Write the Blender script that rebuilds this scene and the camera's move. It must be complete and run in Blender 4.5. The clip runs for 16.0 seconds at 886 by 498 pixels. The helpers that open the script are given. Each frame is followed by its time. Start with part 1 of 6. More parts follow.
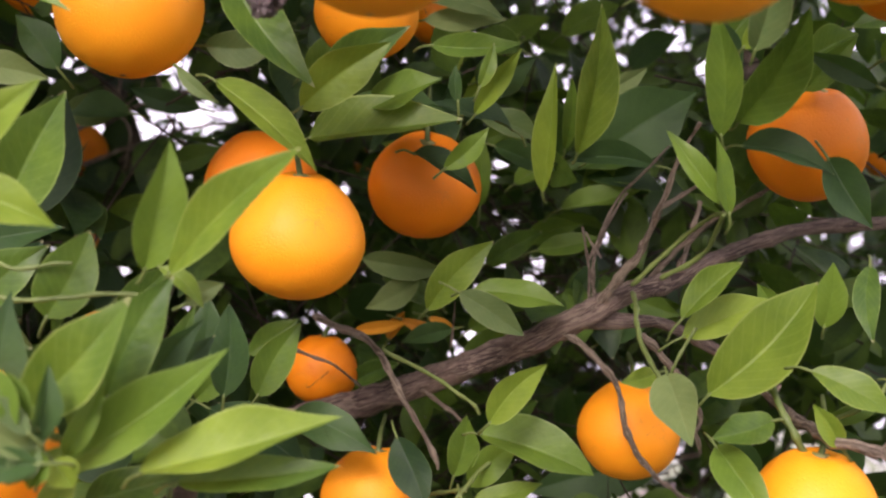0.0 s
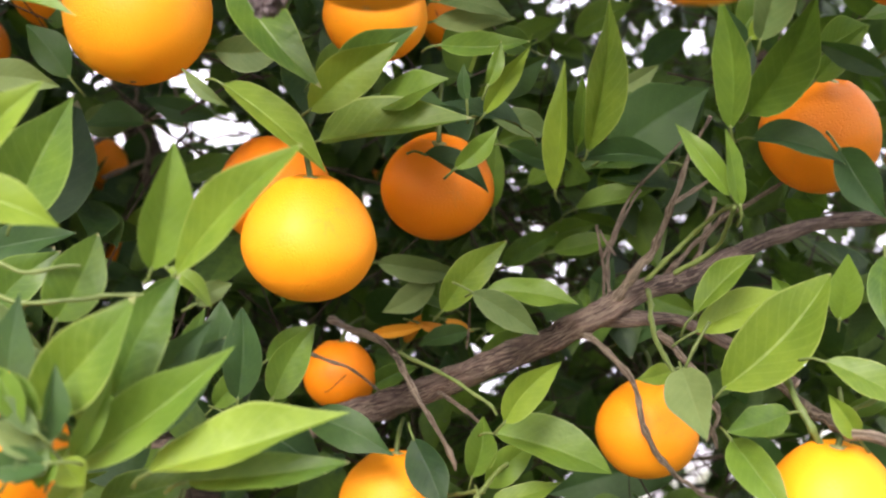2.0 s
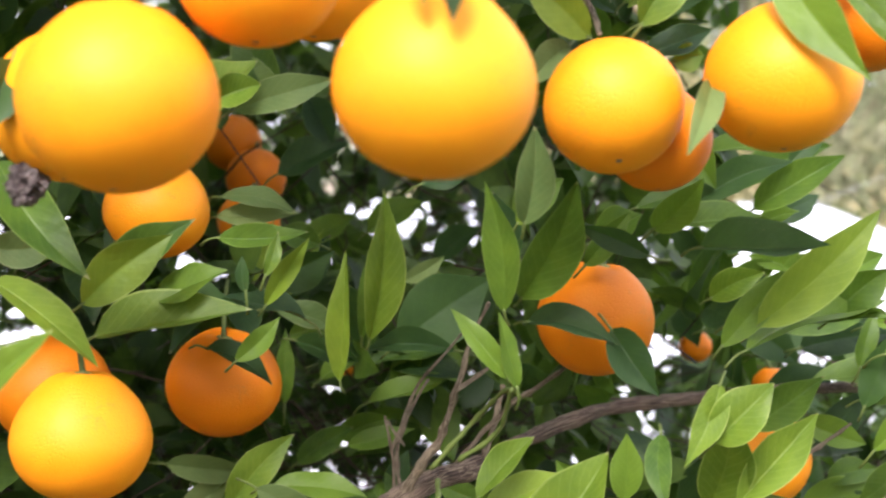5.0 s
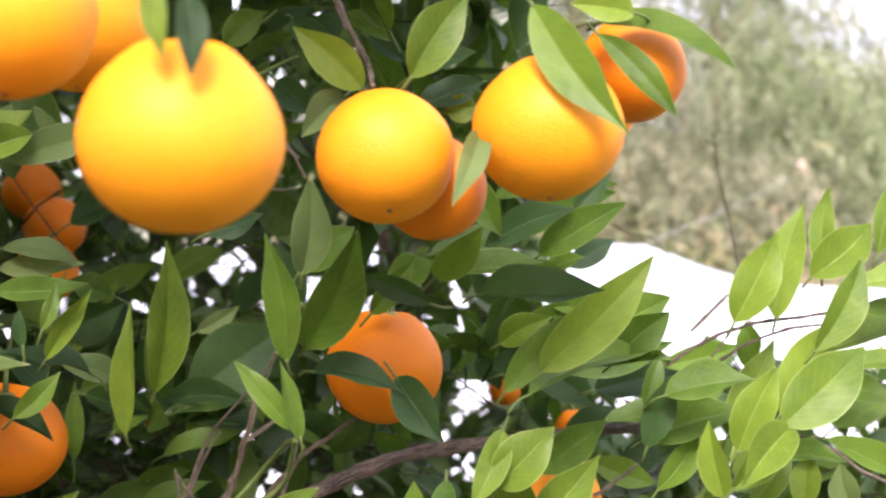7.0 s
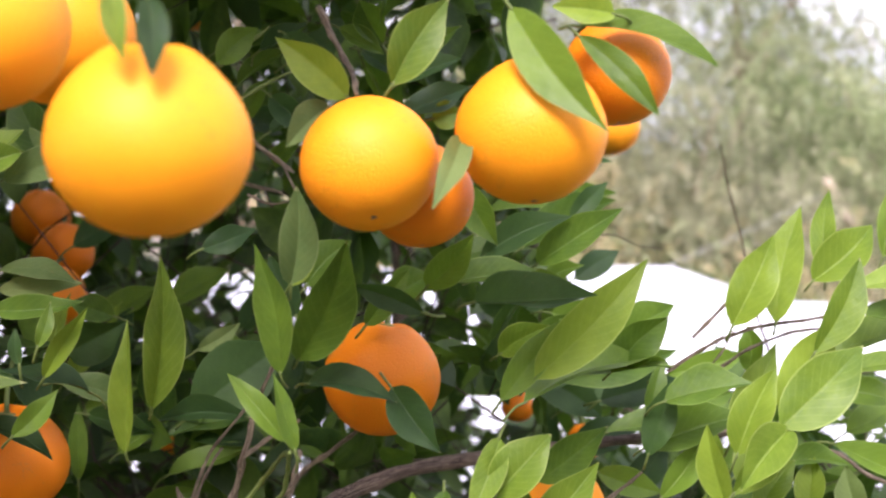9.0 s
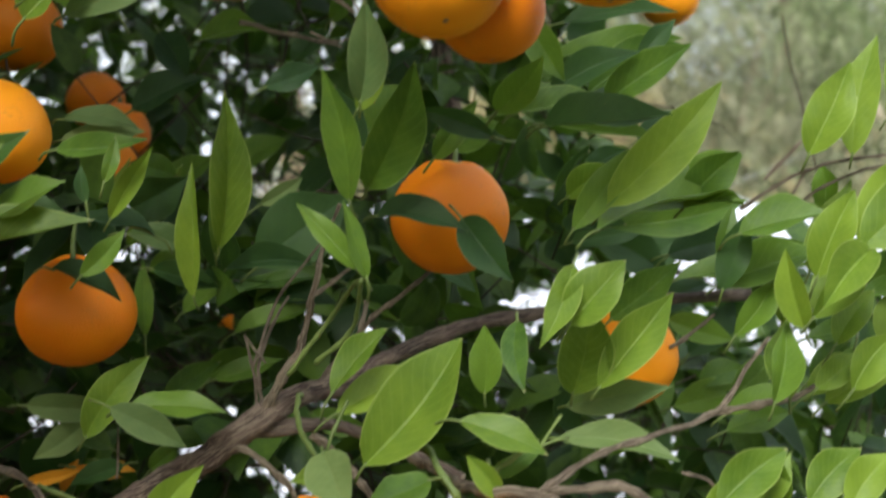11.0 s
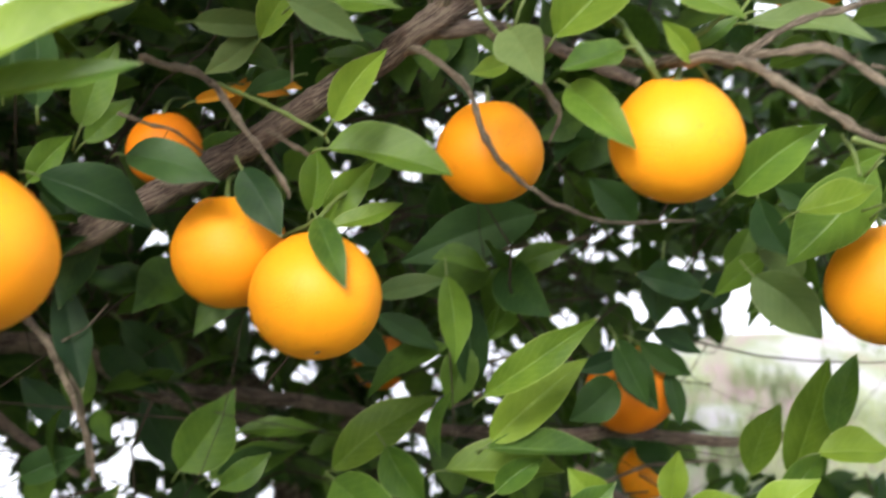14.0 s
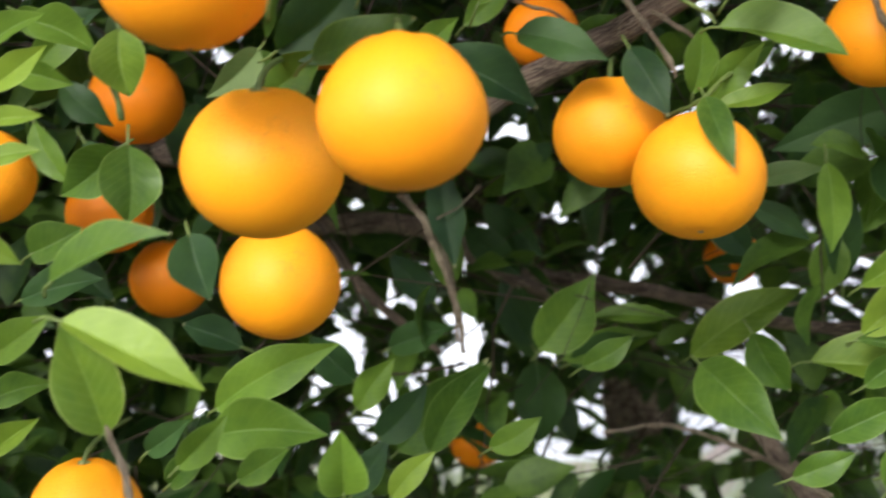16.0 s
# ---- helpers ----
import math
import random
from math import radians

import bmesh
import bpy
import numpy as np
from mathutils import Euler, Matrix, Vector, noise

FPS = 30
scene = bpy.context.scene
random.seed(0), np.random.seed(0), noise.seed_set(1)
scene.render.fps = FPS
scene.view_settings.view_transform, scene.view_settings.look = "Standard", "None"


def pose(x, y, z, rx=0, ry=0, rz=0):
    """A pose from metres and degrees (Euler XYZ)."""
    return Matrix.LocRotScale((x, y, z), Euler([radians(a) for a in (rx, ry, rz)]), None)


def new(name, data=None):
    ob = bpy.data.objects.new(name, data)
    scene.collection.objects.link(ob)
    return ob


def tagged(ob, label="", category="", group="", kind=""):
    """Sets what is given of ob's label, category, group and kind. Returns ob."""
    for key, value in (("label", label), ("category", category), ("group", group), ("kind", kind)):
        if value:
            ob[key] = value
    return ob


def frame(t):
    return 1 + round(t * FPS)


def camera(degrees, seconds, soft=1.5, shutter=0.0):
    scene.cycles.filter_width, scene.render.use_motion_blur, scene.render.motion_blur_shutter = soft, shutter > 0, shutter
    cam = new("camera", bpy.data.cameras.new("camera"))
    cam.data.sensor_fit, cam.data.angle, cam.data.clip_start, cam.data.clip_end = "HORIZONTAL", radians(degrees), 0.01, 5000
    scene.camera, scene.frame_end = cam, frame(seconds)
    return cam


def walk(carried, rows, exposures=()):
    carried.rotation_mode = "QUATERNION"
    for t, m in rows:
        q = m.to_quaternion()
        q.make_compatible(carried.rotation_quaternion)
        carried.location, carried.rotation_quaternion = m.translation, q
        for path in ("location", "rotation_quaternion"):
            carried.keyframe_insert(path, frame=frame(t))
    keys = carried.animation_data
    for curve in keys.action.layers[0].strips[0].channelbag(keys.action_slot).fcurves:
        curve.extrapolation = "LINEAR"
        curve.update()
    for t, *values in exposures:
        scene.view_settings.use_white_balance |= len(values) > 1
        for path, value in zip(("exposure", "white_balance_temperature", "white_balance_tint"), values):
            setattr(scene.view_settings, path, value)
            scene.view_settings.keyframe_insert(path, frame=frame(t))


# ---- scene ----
cam = camera(36.0, 16.0, soft=2.2, shutter=0.5)
cam.data.dof.use_dof, cam.data.dof.focus_distance, cam.data.dof.aperture_fstop = True, 0.85, 9.0
PATH = [
    (0.0, pose(0.0000, -0.0000, 1.5500, 87.993, -3.999, 0.140)),
    (0.2, pose(0.0016, -0.0012, 1.5506, 88.256, -3.939, 0.447)),
    (0.5, pose(0.0044, -0.0022, 1.5511, 88.684, -3.755, 0.447)),
    (0.7, pose(0.0065, -0.0021, 1.5503, 88.713, -3.526, 0.424)),
    (1.0, pose(0.0082, -0.0020, 1.5479, 88.703, -3.229, 1.021)),
    (1.2, pose(0.0079, -0.0024, 1.5471, 88.787, -3.222, 1.301)),
    (1.5, pose(0.0074, -0.0032, 1.5461, 88.941, -3.257, 1.333)),
    (1.7, pose(0.0082, -0.0022, 1.5445, 88.758, -3.090, 1.099)),
    (2.0, pose(0.0121, 0.0007, 1.5414, 88.530, -2.821, 1.390)),
    (2.2, pose(0.0161, 0.0015, 1.5398, 88.950, -2.872, 1.308)),
    (2.5, pose(0.0218, 0.0025, 1.5377, 89.034, -3.041, 0.879)),
    (2.7, pose(0.0241, 0.0045, 1.5362, 89.048, -2.969, 0.401)),
    (3.0, pose(0.0262, 0.0079, 1.5349, 90.249, -2.783, -0.584)),
    (3.2, pose(0.0275, 0.0090, 1.5350, 90.755, -2.809, -1.305)),
    (3.5, pose(0.0293, 0.0099, 1.5353, 91.940, -2.825, -2.387)),
    (3.7, pose(0.0302, 0.0112, 1.5353, 92.752, -2.614, -3.110)),
    (4.0, pose(0.0316, 0.0125, 1.5350, 94.251, -2.155, -3.687)),
    (4.2, pose(0.0329, 0.0107, 1.5328, 95.455, -1.930, -3.983)),
    (6.3, pose(0.0690, -0.0037, 1.5277, 98.846, 0.482, -9.681)),
    (6.5, pose(0.0707, -0.0043, 1.5293, 99.277, 0.598, -10.498)),
    (6.7, pose(0.0731, -0.0041, 1.5311, 99.372, 0.676, -10.992)),
    (7.0, pose(0.0784, -0.0036, 1.5322, 99.467, 0.757, -11.976)),
    (7.2, pose(0.0827, -0.0037, 1.5322, 99.479, 0.825, -12.249)),
    (7.5, pose(0.0878, -0.0049, 1.5319, 99.648, 1.064, -12.720)),
    (7.8, pose(0.0895, -0.0086, 1.5304, 99.133, 1.455, -13.159)),
    (8.0, pose(0.0922, -0.0117, 1.5292, 99.201, 1.638, -13.051)),
    (8.2, pose(0.0964, -0.0135, 1.5286, 99.600, 1.736, -12.620)),
    (10.3, pose(0.1018, 0.0147, 1.4844, 101.019, 2.030, -8.650)),
    (10.5, pose(0.1008, 0.0153, 1.4763, 100.617, 2.207, -8.856)),
    (10.7, pose(0.0961, 0.0182, 1.4684, 99.861, 2.396, -8.743)),
    (11.0, pose(0.0866, 0.0233, 1.4577, 98.350, 2.584, -8.588)),
    (11.2, pose(0.0827, 0.0245, 1.4515, 97.668, 2.488, -8.397)),
    (11.5, pose(0.0806, 0.0302, 1.4444, 96.873, 2.313, -8.401)),
    (11.8, pose(0.0797, 0.0441, 1.4391, 95.891, 2.547, -8.229)),
    (12.0, pose(0.0767, 0.0378, 1.4337, 95.889, 2.119, -8.200)),
    (12.2, pose(0.0734, 0.0384, 1.4261, 95.789, 1.983, -8.168)),
    (12.5, pose(0.0696, 0.0420, 1.4124, 94.871, 2.001, -7.928)),
    (12.8, pose(0.0664, 0.0483, 1.3986, 92.624, 2.224, -7.454)),
    (13.0, pose(0.0615, 0.0503, 1.3906, 92.199, 2.240, -7.386)),
    (13.3, pose(0.0505, 0.0454, 1.3824, 91.264, 1.841, -7.300)),
    (13.5, pose(0.0488, 0.0481, 1.3795, 90.339, 2.231, -6.576)),
    (13.8, pose(0.0427, 0.0473, 1.3730, 88.836, 2.556, -5.190)),
    (14.0, pose(0.0378, 0.0467, 1.3681, 87.851, 2.526, -4.325)),
    (14.2, pose(0.0346, 0.0465, 1.3641, 87.157, 2.550, -3.477)),
    (14.5, pose(0.0267, 0.0460, 1.3594, 86.405, 2.596, -2.371)),
    (14.8, pose(0.0104, 0.0419, 1.3560, 86.295, 2.482, -0.651)),
    (15.0, pose(0.0048, 0.0391, 1.3551, 86.151, 2.502, 0.901)),
    (15.2, pose(0.0070, 0.0382, 1.3581, 85.638, 2.688, 2.963)),
    (15.5, pose(-0.0073, 0.0357, 1.3543, 85.448, 2.559, 4.451)),
    (15.8, pose(-0.0107, 0.0339, 1.3518, 84.987, 2.080, 6.889)),
    (16.0, pose(-0.0109, 0.0332, 1.3514, 84.517, 1.706, 8.498)),
]
# the film camera's own exposure and tint wander as fruit and gaps pass
STOPS = [(0.0, 0.94, 6750, 28), (0.8, 1.41, 6750, 25), (2.5, 1.46, 6700, 15), (4.2, 1.43, 6650, 10), (7.0, 1.42, 6550, 22), (8.2, 1.36, 6550, 23), (10.3, 0.94, 6500, 9), (11.0, 0.73, 6500, 1), (12.0, 1.04, 6500, 0), (13.0, 1.13, 6500, 5), (14.0, 1.09, 6500, 6), (15.2, 1.05, 6500, 2), (16.0, 1.03, 6500, 4)]
walk(cam, PATH, STOPS)

# ---- daylight: high thin cloud, the open side of the tree towards the sky behind the camera ----
SUN_ELEVATION, SUN_TURN = 33.0, 196.0
world = bpy.data.worlds.new("sky")
scene.world = world
world.use_nodes = True
wn = world.node_tree
sky = wn.nodes.new("ShaderNodeTexSky")
sky.sky_type = "NISHITA"
sky.sun_disc = False
sky.sun_elevation, sky.sun_rotation = radians(SUN_ELEVATION), radians(SUN_TURN)
sky.air_density, sky.dust_density, sky.ozone_density = 1.0, 4.0, 1.0
pale = wn.nodes.new("ShaderNodeMix")
pale.data_type = "RGBA"
pale.inputs[0].default_value = 0.75
pale.inputs[7].default_value = (10.9, 11.0, 12.5, 1.0)
wn.links.new(sky.outputs[0], pale.inputs[6])
wn.links.new(pale.outputs[2], wn.nodes["Background"].inputs[0])
wn.nodes["Background"].inputs[1].default_value = 0.105
sun_data = bpy.data.lights.new("sun", "SUN")
sun_data.energy, sun_data.angle, sun_data.color = 2.9, radians(22), (1.0, 0.975, 0.93)
sun = new("sun", sun_data)
sun.matrix_world = pose(0, 0, 8, 90 - SUN_ELEVATION, 0, 180 - SUN_TURN)


# ---- materials ----
def material(name):
    m = bpy.data.materials.new(name)
    m.use_nodes = True
    t = m.node_tree
    return m, t, t.nodes["Principled BSDF"]


def node(t, kind, **values):
    n = t.nodes.new(kind)
    for key, value in values.items():
        n.inputs[key].default_value = value
    return n


def ramp(t, source, stops):
    n = t.nodes.new("ShaderNodeValToRGB")
    while len(n.color_ramp.elements) < len(stops):
        n.color_ramp.elements.new(0.5)
    for e, (at, colour) in zip(n.color_ramp.elements, stops):
        e.position, e.color = at, (*colour, 1.0)
    t.links.new(source, n.inputs[0])
    return n.outputs[0]


def mixed(t, factor, a, b, mode="MIX"):
    n = t.nodes.new("ShaderNodeMix")
    n.data_type, n.blend_type = "RGBA", mode
    for socket, value in ((n.inputs[0], factor), (n.inputs[6], a), (n.inputs[7], b)):
        if isinstance(value, (int, float)):
            socket.default_value = value
        elif isinstance(value, tuple):
            socket.default_value = (*value, 1.0)
        else:
            t.links.new(value, socket)
    return n.outputs[2]


def maths(t, op, a, b=None, c=None):
    n = t.nodes.new("ShaderNodeMath")
    n.operation = op
    for socket, value in zip(n.inputs, (a, b, c)):
        if value is None:
            continue
        if isinstance(value, (int, float)):
            socket.default_value = value
        else:
            t.links.new(value, socket)
    return n.outputs[0]


def noise_of(t, scale, detail=4.0, vector=None, rough=0.55):
    n = node(t, "ShaderNodeTexNoise", Scale=scale, Detail=detail, Roughness=rough)
    if vector is not None:
        t.links.new(vector, n.inputs["Vector"])
    return n.outputs["Fac"]


def relief(t, shader, height, strength, distance):
    n = node(t, "ShaderNodeBump", Strength=strength, Distance=distance)
    t.links.new(height, n.inputs["Height"])
    t.links.new(n.outputs[0], shader.inputs["Normal"])


def leaf_material(name, dark, light, rib, through_light, gloss, island=False):
    m, t, p = material(name)
    place = t.nodes.new("ShaderNodeTexCoord")
    uv = t.nodes.new("ShaderNodeSeparateXYZ")
    t.links.new(place.outputs["UV"], uv.inputs[0])
    across = maths(t, "ABSOLUTE", maths(t, "SUBTRACT", uv.outputs[1], 0.5))
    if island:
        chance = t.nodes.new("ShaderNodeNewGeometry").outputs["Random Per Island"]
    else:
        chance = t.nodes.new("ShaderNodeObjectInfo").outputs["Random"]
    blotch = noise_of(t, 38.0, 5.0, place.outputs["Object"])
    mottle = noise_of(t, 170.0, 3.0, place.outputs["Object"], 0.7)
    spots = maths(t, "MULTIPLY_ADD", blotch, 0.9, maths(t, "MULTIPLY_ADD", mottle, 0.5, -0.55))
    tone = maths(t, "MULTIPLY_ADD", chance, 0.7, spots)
    # one half is coloured paler, as a folded blade catches light; the blade pales towards its base
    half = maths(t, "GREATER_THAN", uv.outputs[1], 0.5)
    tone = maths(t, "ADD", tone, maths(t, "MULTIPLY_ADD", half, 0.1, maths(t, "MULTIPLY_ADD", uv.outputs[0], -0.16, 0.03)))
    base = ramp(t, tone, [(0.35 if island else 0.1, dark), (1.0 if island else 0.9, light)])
    # side veins run forward from the midrib
    wave = maths(t, "SINE", maths(t, "MULTIPLY", maths(t, "SUBTRACT", uv.outputs[0], maths(t, "MULTIPLY", across, 0.55)), 62.0))
    vein = maths(t, "MULTIPLY", maths(t, "GREATER_THAN", wave, 0.86), 0.1)
    midrib = maths(t, "LESS_THAN", across, maths(t, "MULTIPLY_ADD", uv.outputs[0], -0.011, 0.017))
    lines = maths(t, "MAXIMUM", maths(t, "MULTIPLY", midrib, 0.16), vein)
    colour = mixed(t, lines, base, rib)
    rim = maths(t, "GREATER_THAN", across, 0.474)
    colour = mixed(t, maths(t, "MULTIPLY", rim, 0.6), colour, rib)
    tip = maths(t, "MULTIPLY", maths(t, "GREATER_THAN", uv.outputs[0], maths(t, "MULTIPLY_ADD", chance, 0.08, 0.945)), 0.35)
    colour = mixed(t, tip, colour, (0.42, 0.38, 0.2))
    speck = maths(t, "GREATER_THAN", noise_of(t, 320.0, 2.0, place.outputs["Object"]), 0.74)
    colour = mixed(t, maths(t, "MULTIPLY", speck, 0.35), colour, (0.16, 0.13, 0.05))
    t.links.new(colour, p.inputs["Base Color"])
    rough = maths(t, "MULTIPLY_ADD", noise_of(t, 60.0, 3.0, place.outputs["Object"]), 0.24, gloss + 0.03)
    t.links.new(rough, p.inputs["Roughness"])
    p.inputs["Specular IOR Level"].default_value = 0.34
    height = maths(t, "ADD", maths(t, "MULTIPLY", lines, 0.8), noise_of(t, 150.0, 3.0, place.outputs["Object"]))
    relief(t, p, height, 0.4, 0.0018)
    glow = t.nodes.new("ShaderNodeBsdfTranslucent")
    t.links.new(mixed(t, 0.5, colour, through_light), glow.inputs[0])
    both = t.nodes.new("ShaderNodeMixShader")
    both.inputs[0].default_value = 0.3
    t.links.new(p.outputs[0], both.inputs[1])
    t.links.new(glow.outputs[0], both.inputs[2])
    t.links.new(both.outputs[0], t.nodes["Material Output"].inputs[0])
    return m


# bright, mid and dark tones: leaf hue with its light or shade put into colour
LEAF = [
    leaf_material("bright_leaf", (0.066, 0.125, 0.012), (0.185, 0.27, 0.028), (0.3, 0.38, 0.1), (0.24, 0.36, 0.014), 0.34),
    leaf_material("mid_leaf", (0.036, 0.082, 0.012), (0.115, 0.196, 0.022), (0.2, 0.29, 0.07), (0.17, 0.31, 0.012), 0.32),
    leaf_material("dark_leaf", (0.012, 0.036, 0.014), (0.04, 0.088, 0.02), (0.06, 0.11, 0.035), (0.08, 0.17, 0.014), 0.42),
    leaf_material("leaf_underside", (0.075, 0.125, 0.04), (0.15, 0.205, 0.066), (0.22, 0.27, 0.12), (0.18, 0.3, 0.03), 0.48),
    leaf_material("dry_leaf", (0.42, 0.16, 0.01), (0.65, 0.3, 0.02), (0.5, 0.25, 0.05), (0.6, 0.3, 0.02), 0.5),
]
# darker than the outer leaves: the crown's inner shade is put into the colour
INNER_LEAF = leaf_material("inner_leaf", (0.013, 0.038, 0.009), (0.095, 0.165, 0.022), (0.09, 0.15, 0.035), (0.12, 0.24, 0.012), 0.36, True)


def rind_material(name, stops):
    m, t, p = material(name)
    place = t.nodes.new("ShaderNodeTexCoord").outputs["Object"]
    chance = t.nodes.new("ShaderNodeObjectInfo").outputs["Random"]
    patch = noise_of(t, 22.0, 4.0, place)
    tone = maths(t, "MULTIPLY_ADD", chance, 0.45, maths(t, "MULTIPLY", patch, 0.6))
    colour = ramp(t, tone, stops)
    scar = maths(t, "GREATER_THAN", noise_of(t, 95.0, 6.0, place, 0.7), 0.69)
    colour = mixed(t, maths(t, "MULTIPLY", scar, 0.3), colour, (0.45, 0.16, 0.02))
    rub = maths(t, "MULTIPLY", maths(t, "LESS_THAN", maths(t, "ABSOLUTE", maths(t, "SUBTRACT", noise_of(t, 48.0, 5.0, place, 0.65), 0.5)), 0.007), maths(t, "GREATER_THAN", patch, 0.56))
    colour = mixed(t, maths(t, "MULTIPLY", rub, 0.4), colour, (0.4, 0.17, 0.03))
    pores = node(t, "ShaderNodeTexVoronoi", Scale=520.0)
    t.links.new(place, pores.inputs["Vector"])
    pit = maths(t, "MINIMUM", maths(t, "MULTIPLY", pores.outputs["Distance"], 2.0), 1.0)
    t.links.new(colour, p.inputs["Base Color"])
    t.links.new(maths(t, "MULTIPLY_ADD", patch, 0.2, 0.44), p.inputs["Roughness"])
    p.inputs["Specular IOR Level"].default_value = 0.3
    p.inputs["Subsurface Weight"].default_value = 0.1
    p.inputs["Subsurface Radius"].default_value = (0.006, 0.0025, 0.0006)
    p.inputs["Subsurface Scale"].default_value = 1.0
    height = maths(t, "ADD", pit, maths(t, "MULTIPLY", noise_of(t, 60.0, 3.0, place), 0.35))
    relief(t, p, height, 0.2, 0.001)
    return m


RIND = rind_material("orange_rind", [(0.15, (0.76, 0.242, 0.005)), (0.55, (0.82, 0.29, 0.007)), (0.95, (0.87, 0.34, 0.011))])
# darker, redder copy of the rind: inner crown shade put into the colour
SHADED_RIND = rind_material("shaded_orange_rind", [(0.15, (0.6, 0.148, 0.001)), (0.55, (0.66, 0.182, 0.0015)), (0.95, (0.72, 0.222, 0.002))])


def plain_material(name, stops, scale, rough, bump, distance, coarse=6.0, gloss=0.3):
    m, t, p = material(name)
    place = t.nodes.new("ShaderNodeTexCoord").outputs["Object"]
    fine, wide = noise_of(t, scale, 6.0, place, 0.65), noise_of(t, coarse, 3.0, place)
    tone = maths(t, "MULTIPLY_ADD", wide, 0.6, maths(t, "MULTIPLY", fine, 0.5))
    t.links.new(ramp(t, tone, stops), p.inputs["Base Color"])
    p.inputs["Roughness"].default_value = rough
    p.inputs["Specular IOR Level"].default_value = gloss
    relief(t, p, fine, bump, distance)
    return m


def bark_material(name, stops, stretch):
    m, t, p = material(name)
    place = t.nodes.new("ShaderNodeTexCoord")
    squeeze = t.nodes.new("ShaderNodeMapping")
    squeeze.inputs["Scale"].default_value = stretch
    t.links.new(place.outputs["UV"], squeeze.inputs[0])
    grain = noise_of(t, 1.0, 7.0, squeeze.outputs[0], 0.7)
    patch = noise_of(t, 30.0, 4.0, place.outputs["Object"])
    tone = maths(t, "MULTIPLY_ADD", grain, 0.75, maths(t, "MULTIPLY", patch, 0.4))
    # pale cracks run along the limb
    wide = t.nodes.new("ShaderNodeMapping")
    wide.inputs["Scale"].default_value = (stretch[0] * 0.9, stretch[1] * 0.55, 1.0)
    t.links.new(place.outputs["UV"], wide.inputs[0])
    split = maths(t, "ABSOLUTE", maths(t, "SUBTRACT", noise_of(t, 1.0, 3.0, wide.outputs[0], 0.6), 0.5))
    crack = maths(t, "MULTIPLY", maths(t, "LESS_THAN", split, 0.03), 0.62)
    t.links.new(mixed(t, crack, ramp(t, tone, stops), (0.42, 0.33, 0.24)), p.inputs["Base Color"])
    p.inputs["Roughness"].default_value = 0.85
    relief(t, p, grain, 1.0, 0.008)
    return m


BARK = bark_material("limb_bark", [(0.41, (0.02, 0.011, 0.009)), (0.53, (0.068, 0.04, 0.032)), (0.65, (0.24, 0.165, 0.13))], (4.0, 36.0, 1.0))
TWIG_BARK = bark_material("twig_bark", [(0.38, (0.045, 0.029, 0.02)), (0.54, (0.125, 0.088, 0.058)), (0.7, (0.31, 0.25, 0.175))], (5.0, 10.0, 1.0))
GREEN_TWIG = plain_material("green_twig", [(0.3, (0.05, 0.075, 0.02)), (0.7, (0.14, 0.185, 0.05))], 140.0, 0.5, 0.4, 0.001)
STALK = plain_material("fruit_stalk", [(0.3, (0.035, 0.06, 0.014)), (0.7, (0.1, 0.13, 0.035))], 140.0, 0.6, 0.4, 0.001)
CALYX = plain_material("calyx", [(0.3, (0.1, 0.12, 0.03)), (0.7, (0.25, 0.25, 0.1))], 300.0, 0.6, 0.4, 0.001)
EARTH = plain_material("dry_earth", [(0.34, (0.17, 0.115, 0.115)), (0.45, (0.31, 0.23, 0.23)), (0.54, (0.27, 0.3, 0.19)), (0.64, (0.42, 0.4, 0.42)), (0.76, (0.33, 0.27, 0.27))], 7.0, 0.95, 0.9, 0.08, 2.4)


def darken_near(m):
    """Darkens the unseen earth under and in front of the tree, to cut the light bounced up onto the fruit."""
    t = m.node_tree
    p = t.nodes["Principled BSDF"]
    place = t.nodes.new("ShaderNodeTexCoord").outputs["Object"]
    parts = t.nodes.new("ShaderNodeSeparateXYZ")
    t.links.new(place, parts.inputs[0])
    edge = maths(t, "MULTIPLY_ADD", noise_of(t, 1.6, 4.0, place), 1.4, parts.outputs[1])
    open_earth = t.nodes.new("ShaderNodeMapRange")
    open_earth.inputs["From Min"].default_value, open_earth.inputs["From Max"].default_value = 2.7, 3.5
    t.links.new(edge, open_earth.inputs["Value"])
    clump = maths(t, "MULTIPLY_ADD", noise_of(t, 0.9, 5.0, place, 0.6), 0.55, maths(t, "MULTIPLY", noise_of(t, 23.0, 6.0, place, 0.75), 0.5))
    dark_ground = ramp(t, clump, [(0.36, (0.026, 0.035, 0.013)), (0.5, (0.055, 0.07, 0.026)), (0.57, (0.09, 0.085, 0.045)), (0.68, (0.125, 0.1, 0.065))])
    bare = p.inputs["Base Color"].links[0].from_socket
    t.links.new(mixed(t, open_earth.outputs["Result"], dark_ground, bare), p.inputs["Base Color"])


darken_near(EARTH)
FILM_COVER = plain_material("white_plastic_film", [(0.2, (0.56, 0.58, 0.68)), (0.8, (0.68, 0.69, 0.77))], 5.0, 0.45, 0.25, 0.03, 0.8)
PALE_WOOD = plain_material("weathered_wood", [(0.3, (0.3, 0.23, 0.17)), (0.7, (0.5, 0.42, 0.34))], 40.0, 0.85, 0.5, 0.01)
WIRE = plain_material("pale_wire", [(0.3, (0.55, 0.55, 0.53)), (0.7, (0.7, 0.7, 0.68))], 40.0, 0.5, 0.1, 0.001)


